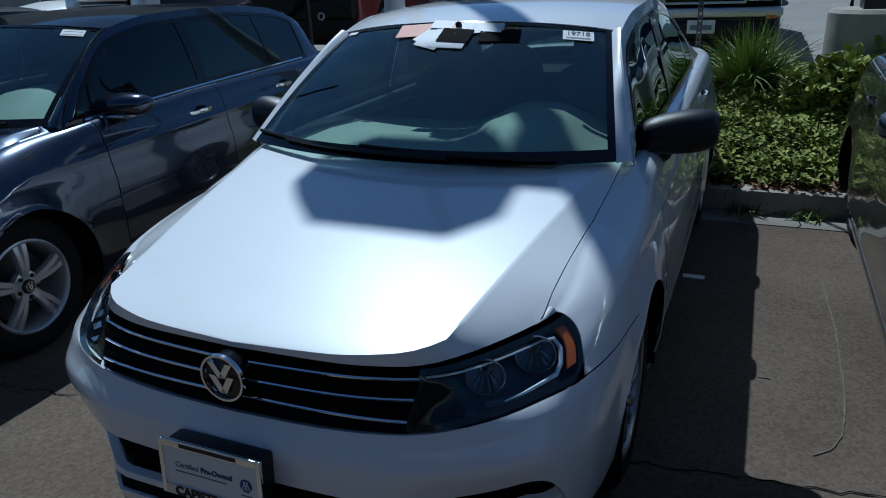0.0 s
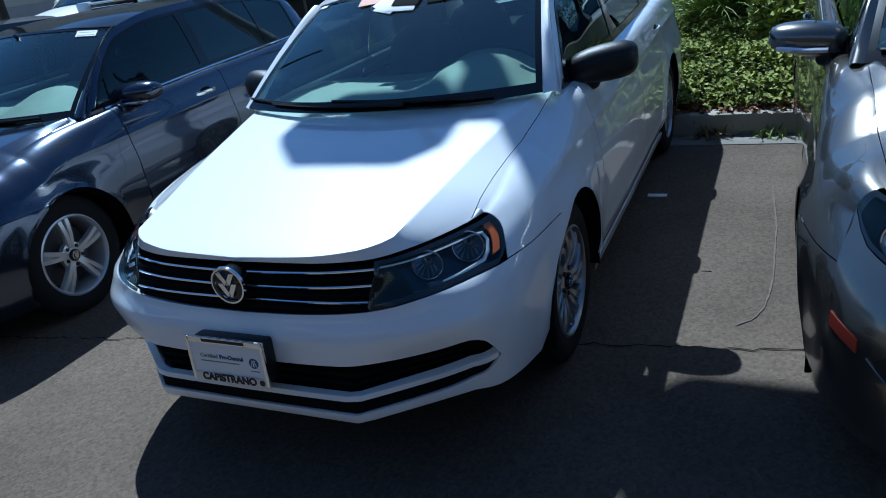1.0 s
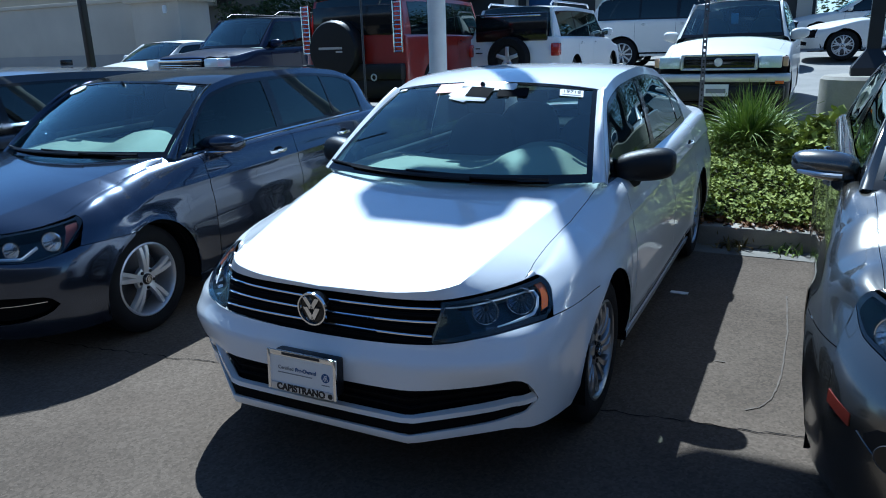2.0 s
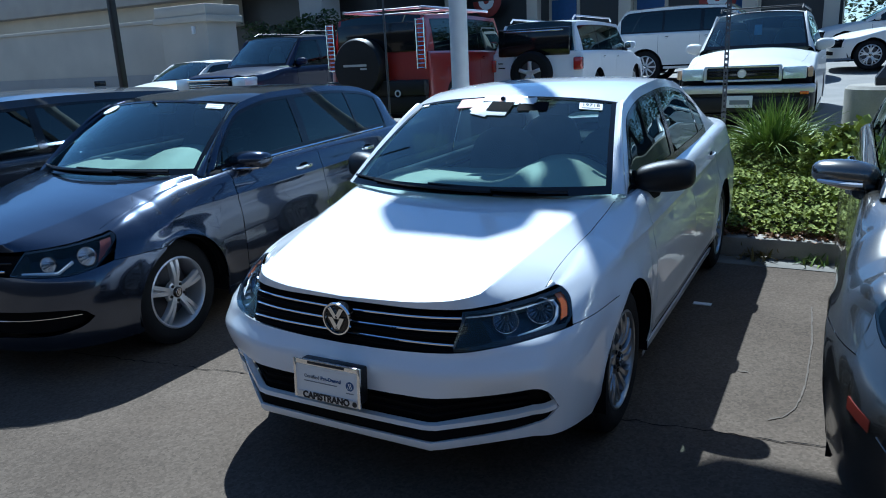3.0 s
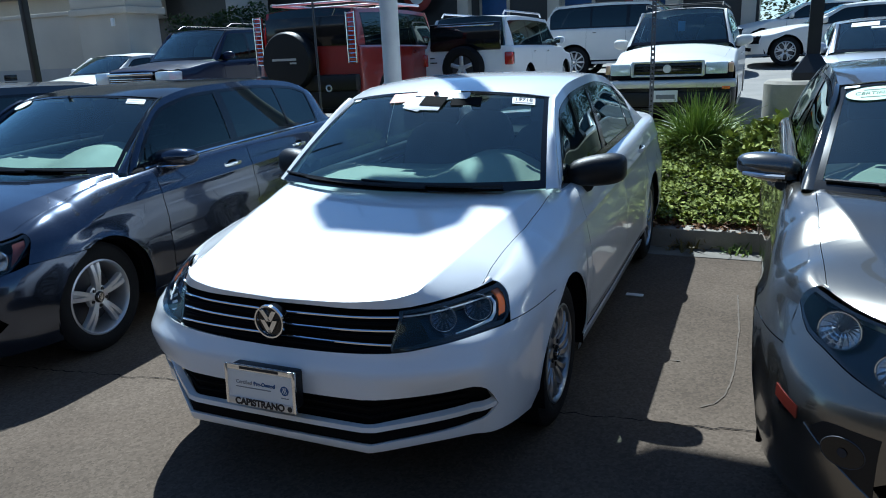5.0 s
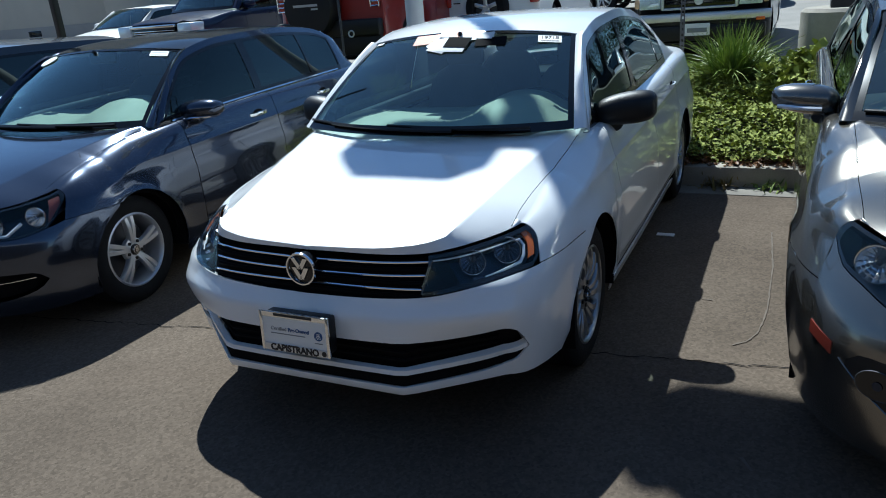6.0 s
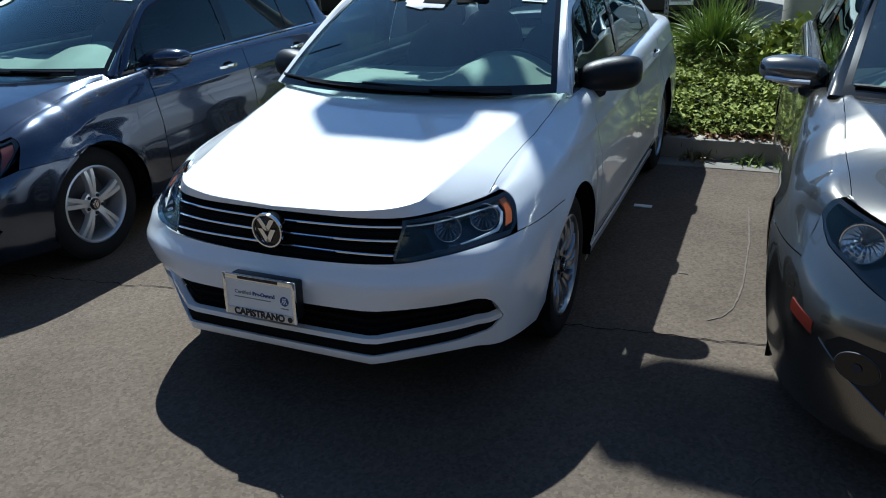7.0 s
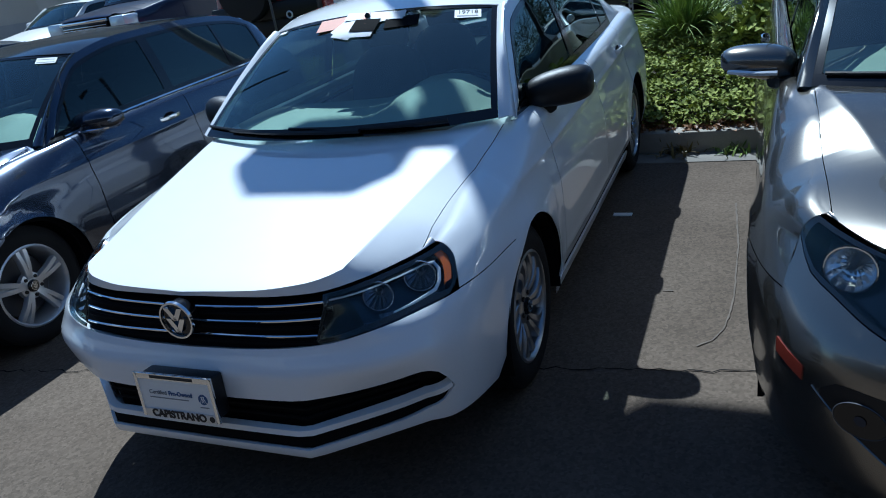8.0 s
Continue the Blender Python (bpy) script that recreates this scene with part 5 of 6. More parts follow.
for s in (1, -1):
    for y in G7.axles:
        wheel(golf, (0.815, y), s, 0.318, 0.214, 0.2, "five")
    gm = door_mirror(golf, G7, 1.58, 1.0, s, "grey_paint", "black_gloss", 0.22, (0.14, 0.09, 0.072), foot_x=0.705)
    part("mirror_strip", tube(bmesh.new(), [(s * (0.745 + 0.19 * u), 1.505 + 0.06 * u * u, 0.962 + 0.006 * u) for u in lin(0, 1, 9)], 0.007, 6), "chrome", gm)
    handle(golf, G7, 2.20, 0.880, s, "chrome")
    handle(golf, G7, 3.14, 0.900, s, "chrome")
wiper(golf, GH, 0.3, -0.7)
wiper(golf, GH, 0.8, 0.0)
front_grille(golf, G7, 0.37, 0.63, lambda t: G7.shz(t) - 0.003, ((0.642, 0.27, "chrome"), (0.68, 0.30, "black_plastic")), "dark_inside")
head_lamps(golf, G7, 0.295, 0.742, lambda t: max(gfr["low"](t) + 0.004, 0.63 + (t - 0.685) * 2.0), lambda t: min(G7.shz(t) - 0.004, 0.622 + (t - 0.295) * 1.7),
           ((0.45, 0.672, 0.040), (0.62, 0.692, 0.048)), "clear wide head lamp with a dull red side marker", (0.675, 0.722, "dull_red"), ((0.34, 0.628), (0.50, 0.622), (0.56, 0.67)))
bm = bmesh.new()
for s in (1, -1):
    G7.panel(0, 0.66, gfr["in_low"], gfr["in_top"], 5, -0.05, s, bm)
gi = part("lower_intake", bm, "dark_inside", golf, centre=(0, 2, 0.4))
part("trim_strip", tube(bmesh.new(), [G7.skin(t, 0.372 + 0.03 * abs(t), -0.012) for t in lin(-0.60, 0.60, 41)], 0.0035, 6), "chrome", gi)
for s in (1, -1):
    bm = bmesh.new()
    rows = []
    for y in lin(1.40, 3.55, 30):
        p = G7.edge(G7.t_of(y), G7.shz(G7.t_of(y)))
        rows.append([Vector((s * (p.x + a), y, p.z + b)) for a, b in ((0.010, 0.0), (0.014, 0.006), (0.010, 0.014), (0.0, 0.016))])
    grid(bm, rows)
    part("belt_strip", bm, "chrome", golf, "bright belt strip under the windows")


def screen_card(name, h, s, v, w, hgt, mat, parent, label="", sink=0.004, turn=0.0, rnd=False):
    """A flat sticker lying on the inner or outer face of a screen."""
    c, a, b = h.screen(s, v, sink), h.screen(s + 0.02, v, sink), h.screen(s, v + 0.03, sink)
    ax = (a - c).normalized()
    ay = (b - c)
    ay = (ay - ax * ay.dot(ax)).normalized()
    az = ax.cross(ay)
    m = Matrix(((ax.x, ay.x, az.x, c.x), (ax.y, ay.y, az.y, c.y), (ax.z, ay.z, az.z, c.z), (0, 0, 0, 1))) @ Matrix.Rotation(radians(turn), 4, "Z")
    bm = bmesh.new()
    if rnd:
        n = 36
        vs = [bm.verts.new((w / 2 * math.cos(2 * math.pi * i / n), hgt / 2 * math.sin(2 * math.pi * i / n), z)) for z in (0, 0.0015) for i in range(n)]
        bm.faces.new(vs[n:])
        for i in range(n):
            bm.faces.new((vs[i], vs[(i + 1) % n], vs[n + (i + 1) % n], vs[n + i]))
    else:
        box(bm, -w / 2, w / 2, -hgt / 2, hgt / 2, 0, 0.0015)
    bmesh.ops.transform(bm, matrix=m, verts=bm.verts)
    return part(name, bm, mat, parent, label, smooth=False), m


def price_bars(parent, m, w, h):
    for k, (x, y, a, b, c) in enumerate(((0, 0.18, 0.8, 0.06, "grey_ink"), (0, -0.3, 0.86, 0.08, "grey_ink"))):
        part("print_bar", boxed(x * w - a * w / 2, x * w + a * w / 2, y * h - b * h / 2, y * h + b * h / 2, 0.0016, 0.0022, m=m), c, parent)


gs, m = screen_card("stock_sticker", GH, 0.80, 0.925, 0.12, 0.055, "white_card", golf, "small white stock sticker")
price_bars(gs, m, 0.12, 0.055)
screen_card("round_sticker", GH, -0.80, 0.90, 0.2, 0.11, "white_card", golf, "pale oval sticker", rnd=True)
# white car stickers and papers behind its windscreen
js, m = screen_card("stock_sticker", JH, 0.80, 0.90, 0.115, 0.058, "white_card", car, "white stock sticker with black digits")
text_part("lettering", "19718", 0.036, "ink", js, m @ Matrix.Translation((0, 0.010, 0.002)))
part("print_bar", boxed(-0.045, 0.045, -0.021, -0.013, 0.0016, 0.0022, m=m), "grey_ink", js)
screen_card("paper", JH, -0.22, 0.925, 0.26, 0.085, "orange_card", car, "orange and white paper at the top of the screen", sink=0.003, turn=3)
for x, v, w, h, turn in ((0.06, 0.95, 0.30, 0.055, -6), (-0.13, 0.86, 0.11, 0.15, -20), (-0.02, 0.86, 0.15, 0.15, -4), (-0.20, 0.87, 0.06, 0.10, -34), (0.20, 0.93, 0.14, 0.05, 12)):
    screen_card("paper", JH, x, v, w, h, "white_card", car, "white paper at the top of the screen", sink=0.004 + 0.001 * w, turn=turn)
screen_card("sensor_cover", JH, 0.01, 0.862, 0.13, 0.085, "dark_inside", car, sink=0.007, turn=-6)
screen_card("mirror_back", JH, 0.31, 0.872, 0.155, 0.075, "dark_inside", car, sink=0.003, turn=4)
screen_card("small_label", JH, -0.91, 0.95, 0.05, 0.02, "white_card", car)

# ---- warm silver hatchback on the other side ----
G6, G6H = hatch_form(4.20, 0.893, 0.785, 2.0, 0.03), hatch_house(0.03)
silver = thing("warm_silver_hatchback", "warm silver hatchback with round twin head lamps", "car", pose(2.47, 0.06, 0))
sfr = dict(top=G6.sh, low=curve((0, 0.60), (0.30, 0.615), (0.45, 0.65), (0.56, 0.688), (0.65, 0.716), (0.715, 0.775)), t_lamp=0.712,
           in_top=curve((0, 0.45), (0.25, 0.45), (0.36, 0.38)), in_low=curve((0, 0.24), (0.25, 0.26), (0.36, 0.38)), t_in=0.36, t_bumper=0.985, seam=0.655)
build_body(silver, G6, "beige_paint", [(1.40, 2.42), (2.42, 3.34)], sfr, 1.2, 4.02, seam_x=(0.69, 0.01))
build_cabin(silver, G6, G6H, "beige_paint", "side_glass", "dark_glass")
build_inside(silver, G6, G6H)
for s in (1, -1):
    for y in G6.axles:
        wheel(silver, (0.81, y), s, 0.318, 0.214, 0.2, "ten")
    dm = door_mirror(silver, G6, 1.55, 1.028, s, "beige_paint", "black_plastic", 0.22, (0.135, 0.085, 0.070), foot_x=0.75)
    part("turn_repeater", tube(bmesh.new(), [(s * (0.81 + 0.17 * u), 1.465 + 0.07 * u * u, 1.003 + 0.004 * u) for u in lin(0, 1, 8)], 0.010, 6), "lamp_bowl", dm)
    handle(silver, G6, 2.27, 0.845, s, "beige_paint")
    handle(silver, G6, 3.20, 0.865, s, "beige_paint")
wiper(silver, G6H, 0.3, -0.7)
wiper(silver, G6H, 0.8, 0.0)
front_grille(silver, G6, 0.34, 0.59, lambda t: G6.shz(t) - 0.003, ((0.66, 0.27, "black_gloss"), (0.72, 0.30, "black_gloss")), "dark_inside")
head_lamps(silver, G6, 0.24, 0.709, lambda t: sfr["low"](t) + 0.003, lambda t: min(G6.shz(t) - 0.004, 0.615 + (t - 0.24) * 1.9),
           ((0.40, 0.703, 0.050), (0.575, 0.752, 0.058)), "head lamp with two round reflectors in a black housing", housing="black_gloss")
bm = bmesh.new()
for s in (1, -1):
    G6.panel(0, 0.36, sfr["in_low"], sfr["in_top"], 5, -0.05, s, bm)
part("lower_intake", bm, "dark_inside", silver, centre=(0, 2, 0.4))
for s in (1, -1):
    part("side_marker", G6.panel(0.60, 0.705, lambda t: 0.482 + (t - 0.60) * 0.25, lambda t: 0.520 + (t - 0.60) * 0.25, 4, 0.003, s), "dull_red", silver, "dull red side marker", centre=(0, 2, 0.4), solid=0.006)
    q = G6.skin(0.44, 0.452, 0.0, s)
    fm = Matrix.Translation(q) @ Vector((s * 0.55, -1, 0)).to_track_quat("Z", "Y").to_matrix().to_4x4()
    bm = lathe(bmesh.new(), [(0.002, 0.062), (0.004, 0.060), (0.002, 0.058)], 28, "z")
    bmesh.ops.transform(bm, matrix=fm @ Matrix.Diagonal((1.02, 0.76, 1, 1)), verts=bm.verts)
    fg = part("fog_lamp", bm, "steel", silver, "round fog lamp with a bright ring")
    bm = lathe(bmesh.new(), [(0.0035, 0.058), (0.002, 0.0)], 28, "z")
    bmesh.ops.transform(bm, matrix=fm @ Matrix.Diagonal((1.02, 0.76, 1, 1)), verts=bm.verts)
    part("lens", bm, "black_gloss", fg)
    bm = lathe(bmesh.new(), [(0.005, 0.014), (0.006, 0.009), (0.006, 0)], 16, "z")
    bmesh.ops.transform(bm, matrix=fm, verts=bm.verts)
    part("bulb", bm, "lamp_dark", fg)
    part("fog_lamp_grille", G6.panel(0.355, 0.545, lambda t: 0.366 + 0.69 * (t - 0.39), lambda t: 0.525 - 0.8 * max(0, t - 0.50), 6, 0.001, s), "black_plastic", silver, "black plastic insert round the fog lamp", centre=(0, 2, 0.4))
    part("bumper_crease", tube(bmesh.new(), [G6.skin(t, 0.36 + 0.69 * (t - 0.39), 0.001, s) for t in lin(0.22, 0.57, 16)], 0.004, 6), "beige_paint", silver)
cs, m = screen_card("oval_sticker", G6H, -0.78, 0.87, 0.23, 0.115, "green_card", silver, "pale green oval sticker reading certified", rnd=True)
text_part("lettering", "CERTIFIED", 0.034, "green_ink", cs, m @ Matrix.Translation((0, 0.0, 0.002)))
part("print_bar", boxed(-0.05, 0.05, 0.026, 0.033, 0.0016, 0.0022, m=m), "green_ink", cs)
part("print_bar", boxed(-0.05, 0.05, -0.033, -0.026, 0.0016, 0.0022, m=m), "green_ink", cs)
screen_card("small_label", G6H, -0.93, 0.965, 0.06, 0.018, "white_card", silver)


# ---- other parked cars ----
def other_car(name, label, paint, m, L, half, H, belt, nose_z, cowl_z, cowl_y, head_y, tail_in, axles, R, blunt=3.2, rad=0.06, side_glass="side_glass", rear_glass="dark_glass",
              panes=None, ten="ten", dr=0.22, roof_mat=None, grill=0.18, rub=None, trunk=None, tumble=0.13):
    """A plainer car for the rear rows. tail_in: (rear header, rear window foot) in metres from the tail."""
    c = thing(name, label, "car", m)
    f = Form(L, half, 0.55, dr,
             nose=curve((0.2, 0.05), (0.4, 0.0), (0.6, 0.0), (nose_z, 0.03)), tail=curve((0.2, 0.04), (0.5, 0.0), (belt, 0.03)),
             side=curve((0.2, 0.97), (0.5, 1.0), (0.8, 0.99), (belt + 0.05, 0.965)), blunt=curve((0.2, blunt), (nose_z, blunt - 0.5)),
             shoulder=curve((0, nose_z), (0.6, nose_z), (1.0, nose_z + 0.03), (cowl_y + 0.55, belt - 0.02), (L - dr, belt + 0.02), (L + 2, belt + 0.02)),
             hood=curve((0, nose_z), (0.1, nose_z + 0.04), (0.5, nose_z + 0.6 * (cowl_z - nose_z)), (cowl_y + 0.15, cowl_z), (cowl_y + 1, belt), (L, (trunk or belt) + 0.03)),
             axles=axles, wheel_r=R, arch_r=R + 0.05, sill=curve((0, R - 0.05), (L, R - 0.04)), radius=rad, crown=2.8)
    rh, rb = L - tail_in[0], L - tail_in[1]
    yc = min(rb, L - dr)
    xb = half * 0.965 - rad
    h = House((cowl_y, cowl_z), (xb - 0.08, cowl_y + 0.13, cowl_z), (head_y, H - 0.05), (xb - tumble - 0.03, head_y + 0.1, H - 0.085),
              rail_z=curve((cowl_y + 0.18, belt - 0.02), ((cowl_y + head_y) / 2 + 0.16, (belt + H) / 2 - 0.02), (head_y + 0.1, H - 0.085), ((head_y + rh) / 2, H - 0.055), (rh, H - 0.085), (yc, belt + 0.02)),
              rail_x=curve((cowl_y + 0.18, xb), (head_y + 0.1, xb - tumble), (rh, xb - tumble - 0.01), (yc, xb - 0.03)),
              roof_z=curve((head_y, H - 0.05), ((head_y + rh) / 2, H), (rh, H - 0.04)),
              rhead=(rh + 0.05, H - 0.05, rh), rbase=(rb + 0.05, belt + 0.03, rb, xb - 0.08, belt + 0.02),
              panes=panes or [(cowl_y + 0.3, cowl_y + 1.25), (cowl_y + 1.33, cowl_y + 2.15), (cowl_y + 2.2, yc - 0.2)], pillar=0.06, y_a=cowl_y + 0.18, y_c=yc)
    fr = dict(top=f.sh, low=lambda t: nose_z - grill, t_lamp=0.9, in_top=lambda t: R + 0.12 - 0.10 * max(0, t - 0.5), in_low=lambda t: R + 0.02 + 0.001 * t, t_in=0.7,
              t_bumper=0.99, seam=nose_z - grill, bumper_mat=rub or paint)
    d0 = cowl_y + 0.32
    build_body(c, f, paint, [(d0, d0 + 1.0), (d0 + 1.0, min(d0 + 1.95, L - 0.9))], fr, cowl_y + 0.12, L - min(tail_in[1], dr + 0.1) if trunk is None else rb, detail=False)
    build_cabin(c, f, h, paint, side_glass, rear_glass, detail=False, roof_mat=roof_mat)
    bm = bmesh.new()
    for s in (1, -1):
        f.panel(0, 0.9, lambda t: nose_z - grill, lambda t: f.shz(t), 4, -0.03, s, bm)
        f.panel(0, 0.7, fr["in_low"], fr["in_top"], 3, -0.03, s, bm)
    part("front_opening", bm, "dark_inside", c, centre=(0, 2, 0.6))
    for s in (1, -1):
        for y in axles:
            wheel(c, (half - 0.07, y), s, R, R * 0.68, 0.2, ten)
        door_mirror(c, f, cowl_y + 0.42, belt + 0.08, s, paint, "black_plastic", 0.24, (0.12, 0.07, 0.085), foot_x=xb - 0.03)
        handle(c, f, d0 + 0.85, belt - 0.12, s, paint)
        handle(c, f, d0 + 1.75, belt - 0.11, s, paint)
    part("dashboard", boxed(-xb + 0.1, xb - 0.1, cowl_y + 0.25, cowl_y + 0.6, cowl_z - 0.3, cowl_z - 0.01, 0.04), "dash", c)
    for x in (-0.38, 0.38):
        bm = bmesh.new()
        ball(bm, (x, cowl_y + 1.25, belt - 0.05), 0.24, 0.09, 0.40, 8, 14, power=3)
        ball(bm, (x, cowl_y + 1.30, belt + 0.37), 0.13, 0.05, 0.09, 8, 12, power=3)
        part("car_seat", bm, "seat", c)
    return c, f, h


def at_spot(x, y, turn=0):
    return pose(x, y, ground_z(y + (0.8 if turn == 0 else -0.8 if turn == 180 else 0)) + 0.006, 0, 0, turn)


# dark wagon in the front row
dk, dkf, dkh = other_car("dark_wagon", "black wagon with a bright belt strip", "dark_paint", pose(-5.1, -0.62, 0), 4.5, 0.90, 1.50, 0.98, 0.76, 1.0, 1.05, 1.78, (0.55, 0.28), (0.9, 3.55), 0.32, side_glass="dark_glass")
for s in (1, -1):
    part("belt_strip", tube(bmesh.new(), [dkf.edge(dkf.t_of(y), dkf.shz(dkf.t_of(y))) * Vector((1, 1, 1)) * 1.0 if s > 0 else dkf.edge(dkf.t_of(y), dkf.shz(dkf.t_of(y))) @ Matrix.Diagonal((-1, 1, 1)) for y in lin(1.4, 3.9, 20)], 0.004, 6), "bright_metal", dk)
part("roof_antenna", boxed(-0.015, 0.015, 3.5, 3.62, 1.49, 1.545, 0.006), "black_gloss", dk)

# white off-roader facing the bank
ty, tf, th = other_car("white_suv", "older white off-roader with a chrome grille frame and bumper", "cream_paint", at_spot(0.36, 8.2), 4.54, 0.845, 1.75, 1.13, 0.94, 1.20, 1.10, 1.62, (0.35, 0.12), (0.80, 3.48), 0.36, blunt=5.0, rad=0.05, ten="five", rub="black_plastic", grill=0.20, tumble=0.17, dr=0.15)
gp = part("grille", boxed(-0.43, 0.43, 0.015, 0.05, 0.82, 0.965, 0.012), "black_gloss", ty)
for z in (0.86, 0.90, 0.93):
    part("slat", boxed(-0.40, 0.40, 0.0, 0.02, z - 0.006, z + 0.006, 0.003), "black_plastic", gp)
for a in ((-0.46, 0.46, 0.965, 0.995), (-0.46, 0.46, 0.79, 0.82), (-0.47, -0.43, 0.80, 0.98), (0.43, 0.47, 0.80, 0.98)):
    part("grille_frame", boxed(a[0], a[1], -0.005, 0.05, a[2], a[3], 0.01), "bright_metal", gp, "chrome grille frame")
part("badge", lathe(bmesh.new(), [(0.0, 0.055), (-0.012, 0.05), (-0.012, 0.042), (-0.004, 0.038), (-0.004, 0)], 24, "y", at=(0, -0.004, 0.893)), "bright_metal", gp)
for s in (1, -1):
    hl = part("headlamp", boxed(s * 0.61 - 0.135, s * 0.61 + 0.135, -0.0 + 0.01, 0.10, 0.815, 0.965, 0.015), "lamp_bowl", ty, "rectangular clear head lamp")
    part("lens", boxed(s * 0.61 - 0.13, s * 0.61 + 0.13, 0.0, 0.008, 0.82, 0.96, 0.003), "lens", hl)
    part("turn_signal", boxed(s * 0.785 - 0.03, s * 0.785 + 0.03, 0.05, 0.16, 0.83, 0.95, 0.012), "lens_warm", hl, "amber corner lamp")
    part("fog_lamp", boxed(s * 0.74 - 0.05, s * 0.74 + 0.05, -0.088, -0.05, 0.625, 0.665, 0.008), "amber", ty, "amber lamp in the bumper")
bp = part("bumper_bar", boxed(-0.86, 0.86, -0.08, 0.10, 0.645, 0.750, 0.03), "bright_metal", ty, "chrome front bumper bar")
part("lower_valance", boxed(-0.80, 0.80, -0.03, 0.15, 0.40, 0.60, 0.03), "black_plastic", ty)
np_ = part("number_plate", boxed(-0.155, 0.155, -0.095, -0.085, 0.47, 0.62, 0.004), "white_card", ty, "pale number plate with blank bars")
part("print_bar", boxed(-0.12, 0.12, -0.0975, -0.0955, 0.51, 0.565), "grey_ink", np_)
for s in (-1, 1):
    part("roof_bar", tube(bmesh.new(), [(s * 0.55, 1.8, 1.72), (s * 0.55, 1.85, 1.77), (s * 0.55, 3.9, 1.77), (s * 0.55, 3.95, 1.72)], 0.014, 8), "black_plastic", ty)
part("roof_bar", tube(bmesh.new(), [(-0.55, 1.95, 1.77), (0.55, 1.95, 1.77)], 0.013, 8), "black_plastic", ty)
part("screen_ornament", boxed(-0.05, 0.05, 1.55, 1.56, 1.38, 1.52, 0.004), "blue_ink", ty)

# red boxy off-roader, its tail to the bank
hu, hf, hh = other_car("red_suv", "red boxy off-roader with a covered spare wheel on its tail", "red_paint", at_spot(-5.0, 7.85 + 4.5, 180), 4.5, 0.95, 1.86, 1.22, 1.02, 1.2, 1.35, 1.75, (0.16, 0.06), (0.85, 3.55), 0.40, blunt=6, rad=0.04, dr=0.05, ten="five", tumble=0.07, rub="black_plastic",
                       panes=[(1.65, 2.55), (2.63, 3.45), (3.55, 4.2)])
TY = 4.5
sp = part("spare_cover", lathe(bmesh.new(), [(TY + 0.02, 0.45), (TY + 0.22, 0.45), (TY + 0.26, 0.42), (TY + 0.27, 0.0)], 44, "y", at=(0.22, 0, 1.03)), "black_plastic", hu, "black spare wheel cover")
part("print_bar", boxed(0.02, 0.46, TY + 0.268, TY + 0.273, 1.05, 1.085), "alloy", sp)
part("print_bar", boxed(0.02, 0.14, TY + 0.268, TY + 0.273, 1.00, 1.025), "alloy", sp)
part("tail_glass", boxed(-0.72, 0.72, TY - 0.01, TY + 0.012, 1.25, 1.68, 0.01), "black_gloss", hu, "dark tail window")
for s in (1, -1):
    tl = part("tail_lamp", boxed(s * 0.845 - 0.065, s * 0.845 + 0.065, TY - 0.03, TY + 0.03, 0.98, 1.72, 0.02), "red_lens", hu, "tall tail lamp behind a bright guard")
    for z in lin(1.0, 1.70, 12):
        part("guard_bar", tube(bmesh.new(), [(s * 0.845 - 0.07, TY + 0.045, z), (s * 0.845 + 0.07, TY + 0.045, z)], 0.009, 6), "chrome", tl)
    for x in (-0.07, 0.07):
        part("guard_rail", tube(bmesh.new(), [(s * 0.845 + x, TY + 0.045, 0.98), (s * 0.845 + x, TY + 0.045, 1.72)], 0.011, 6), "chrome", tl)
part("rear_bumper", boxed(-0.93, 0.93, TY - 0.02, TY + 0.14, 0.58, 0.82, 0.03), "black_plastic", hu)
part("rear_valance", boxed(-0.90, 0.90, TY - 0.10, TY + 0.06, 0.30, 0.60, 0.03), "black_plastic", hu)
part("tow_hook", lathe(bmesh.new(), [(TY + 0.15 + 0.012 * math.sin(a), 0.045 + 0.012 * math.cos(a)) for a in lin(0, 2 * math.pi, 9)], 20, "y", at=(-0.45, 0, 0.62)), "alloy", hu)
for s in (-1, 1):
    part("roof_rack", tube(bmesh.new(), [(s * 0.72, 1.9, 1.90), (s * 0.72, 4.3, 1.90)], 0.022, 8), "alloy", hu, "bright roof rack rail")
for y in (2.2, 3.2, 4.2):
    part("roof_rack", tube(bmesh.new(), [(-0.72, y, 1.90), (0.72, y, 1.90)], 0.018, 8), "alloy", hu)

# silver-white small off-roader, tail to the bank
cr, cf, ch = other_car("silver_suv", "silver-white small off-roader with a bare spare wheel on its tail", "pearl_paint", at_spot(-3.28, 10.15 + 4.5, 180), 4.5, 0.88, 1.58, 1.00, 0.82, 0.98, 1.05, 1.65, (0.30, 0.10), (0.85, 3.47), 0.33, blunt=3.6, dr=0.12, ten="five")
part("tail_glass", boxed(-0.66, 0.66, TY - 0.05, TY + 0.004, 0.96, 1.42, 0.024), "black_gloss", cr, "dark tail window")
tw = part("spare_tyre", lathe(bmesh.new(), [(TY + 0.02, 0.37), (TY + 0.16, 0.37), (TY + 0.20, 0.34), (TY + 0.20, 0.24), (TY + 0.17, 0.21), (TY + 0.10, 0.20)], 40, "y", at=(0.0, 0, 0.67)), "rubber", cr, "spare tyre on the tail door")
bm = bmesh.new()
for i in range(5):
    spoke(bm, 2 * math.pi * i / 5 + math.pi / 2, 0.03, 0.205, 0.035, 0.03, 0.0, 0.01, 0.03)
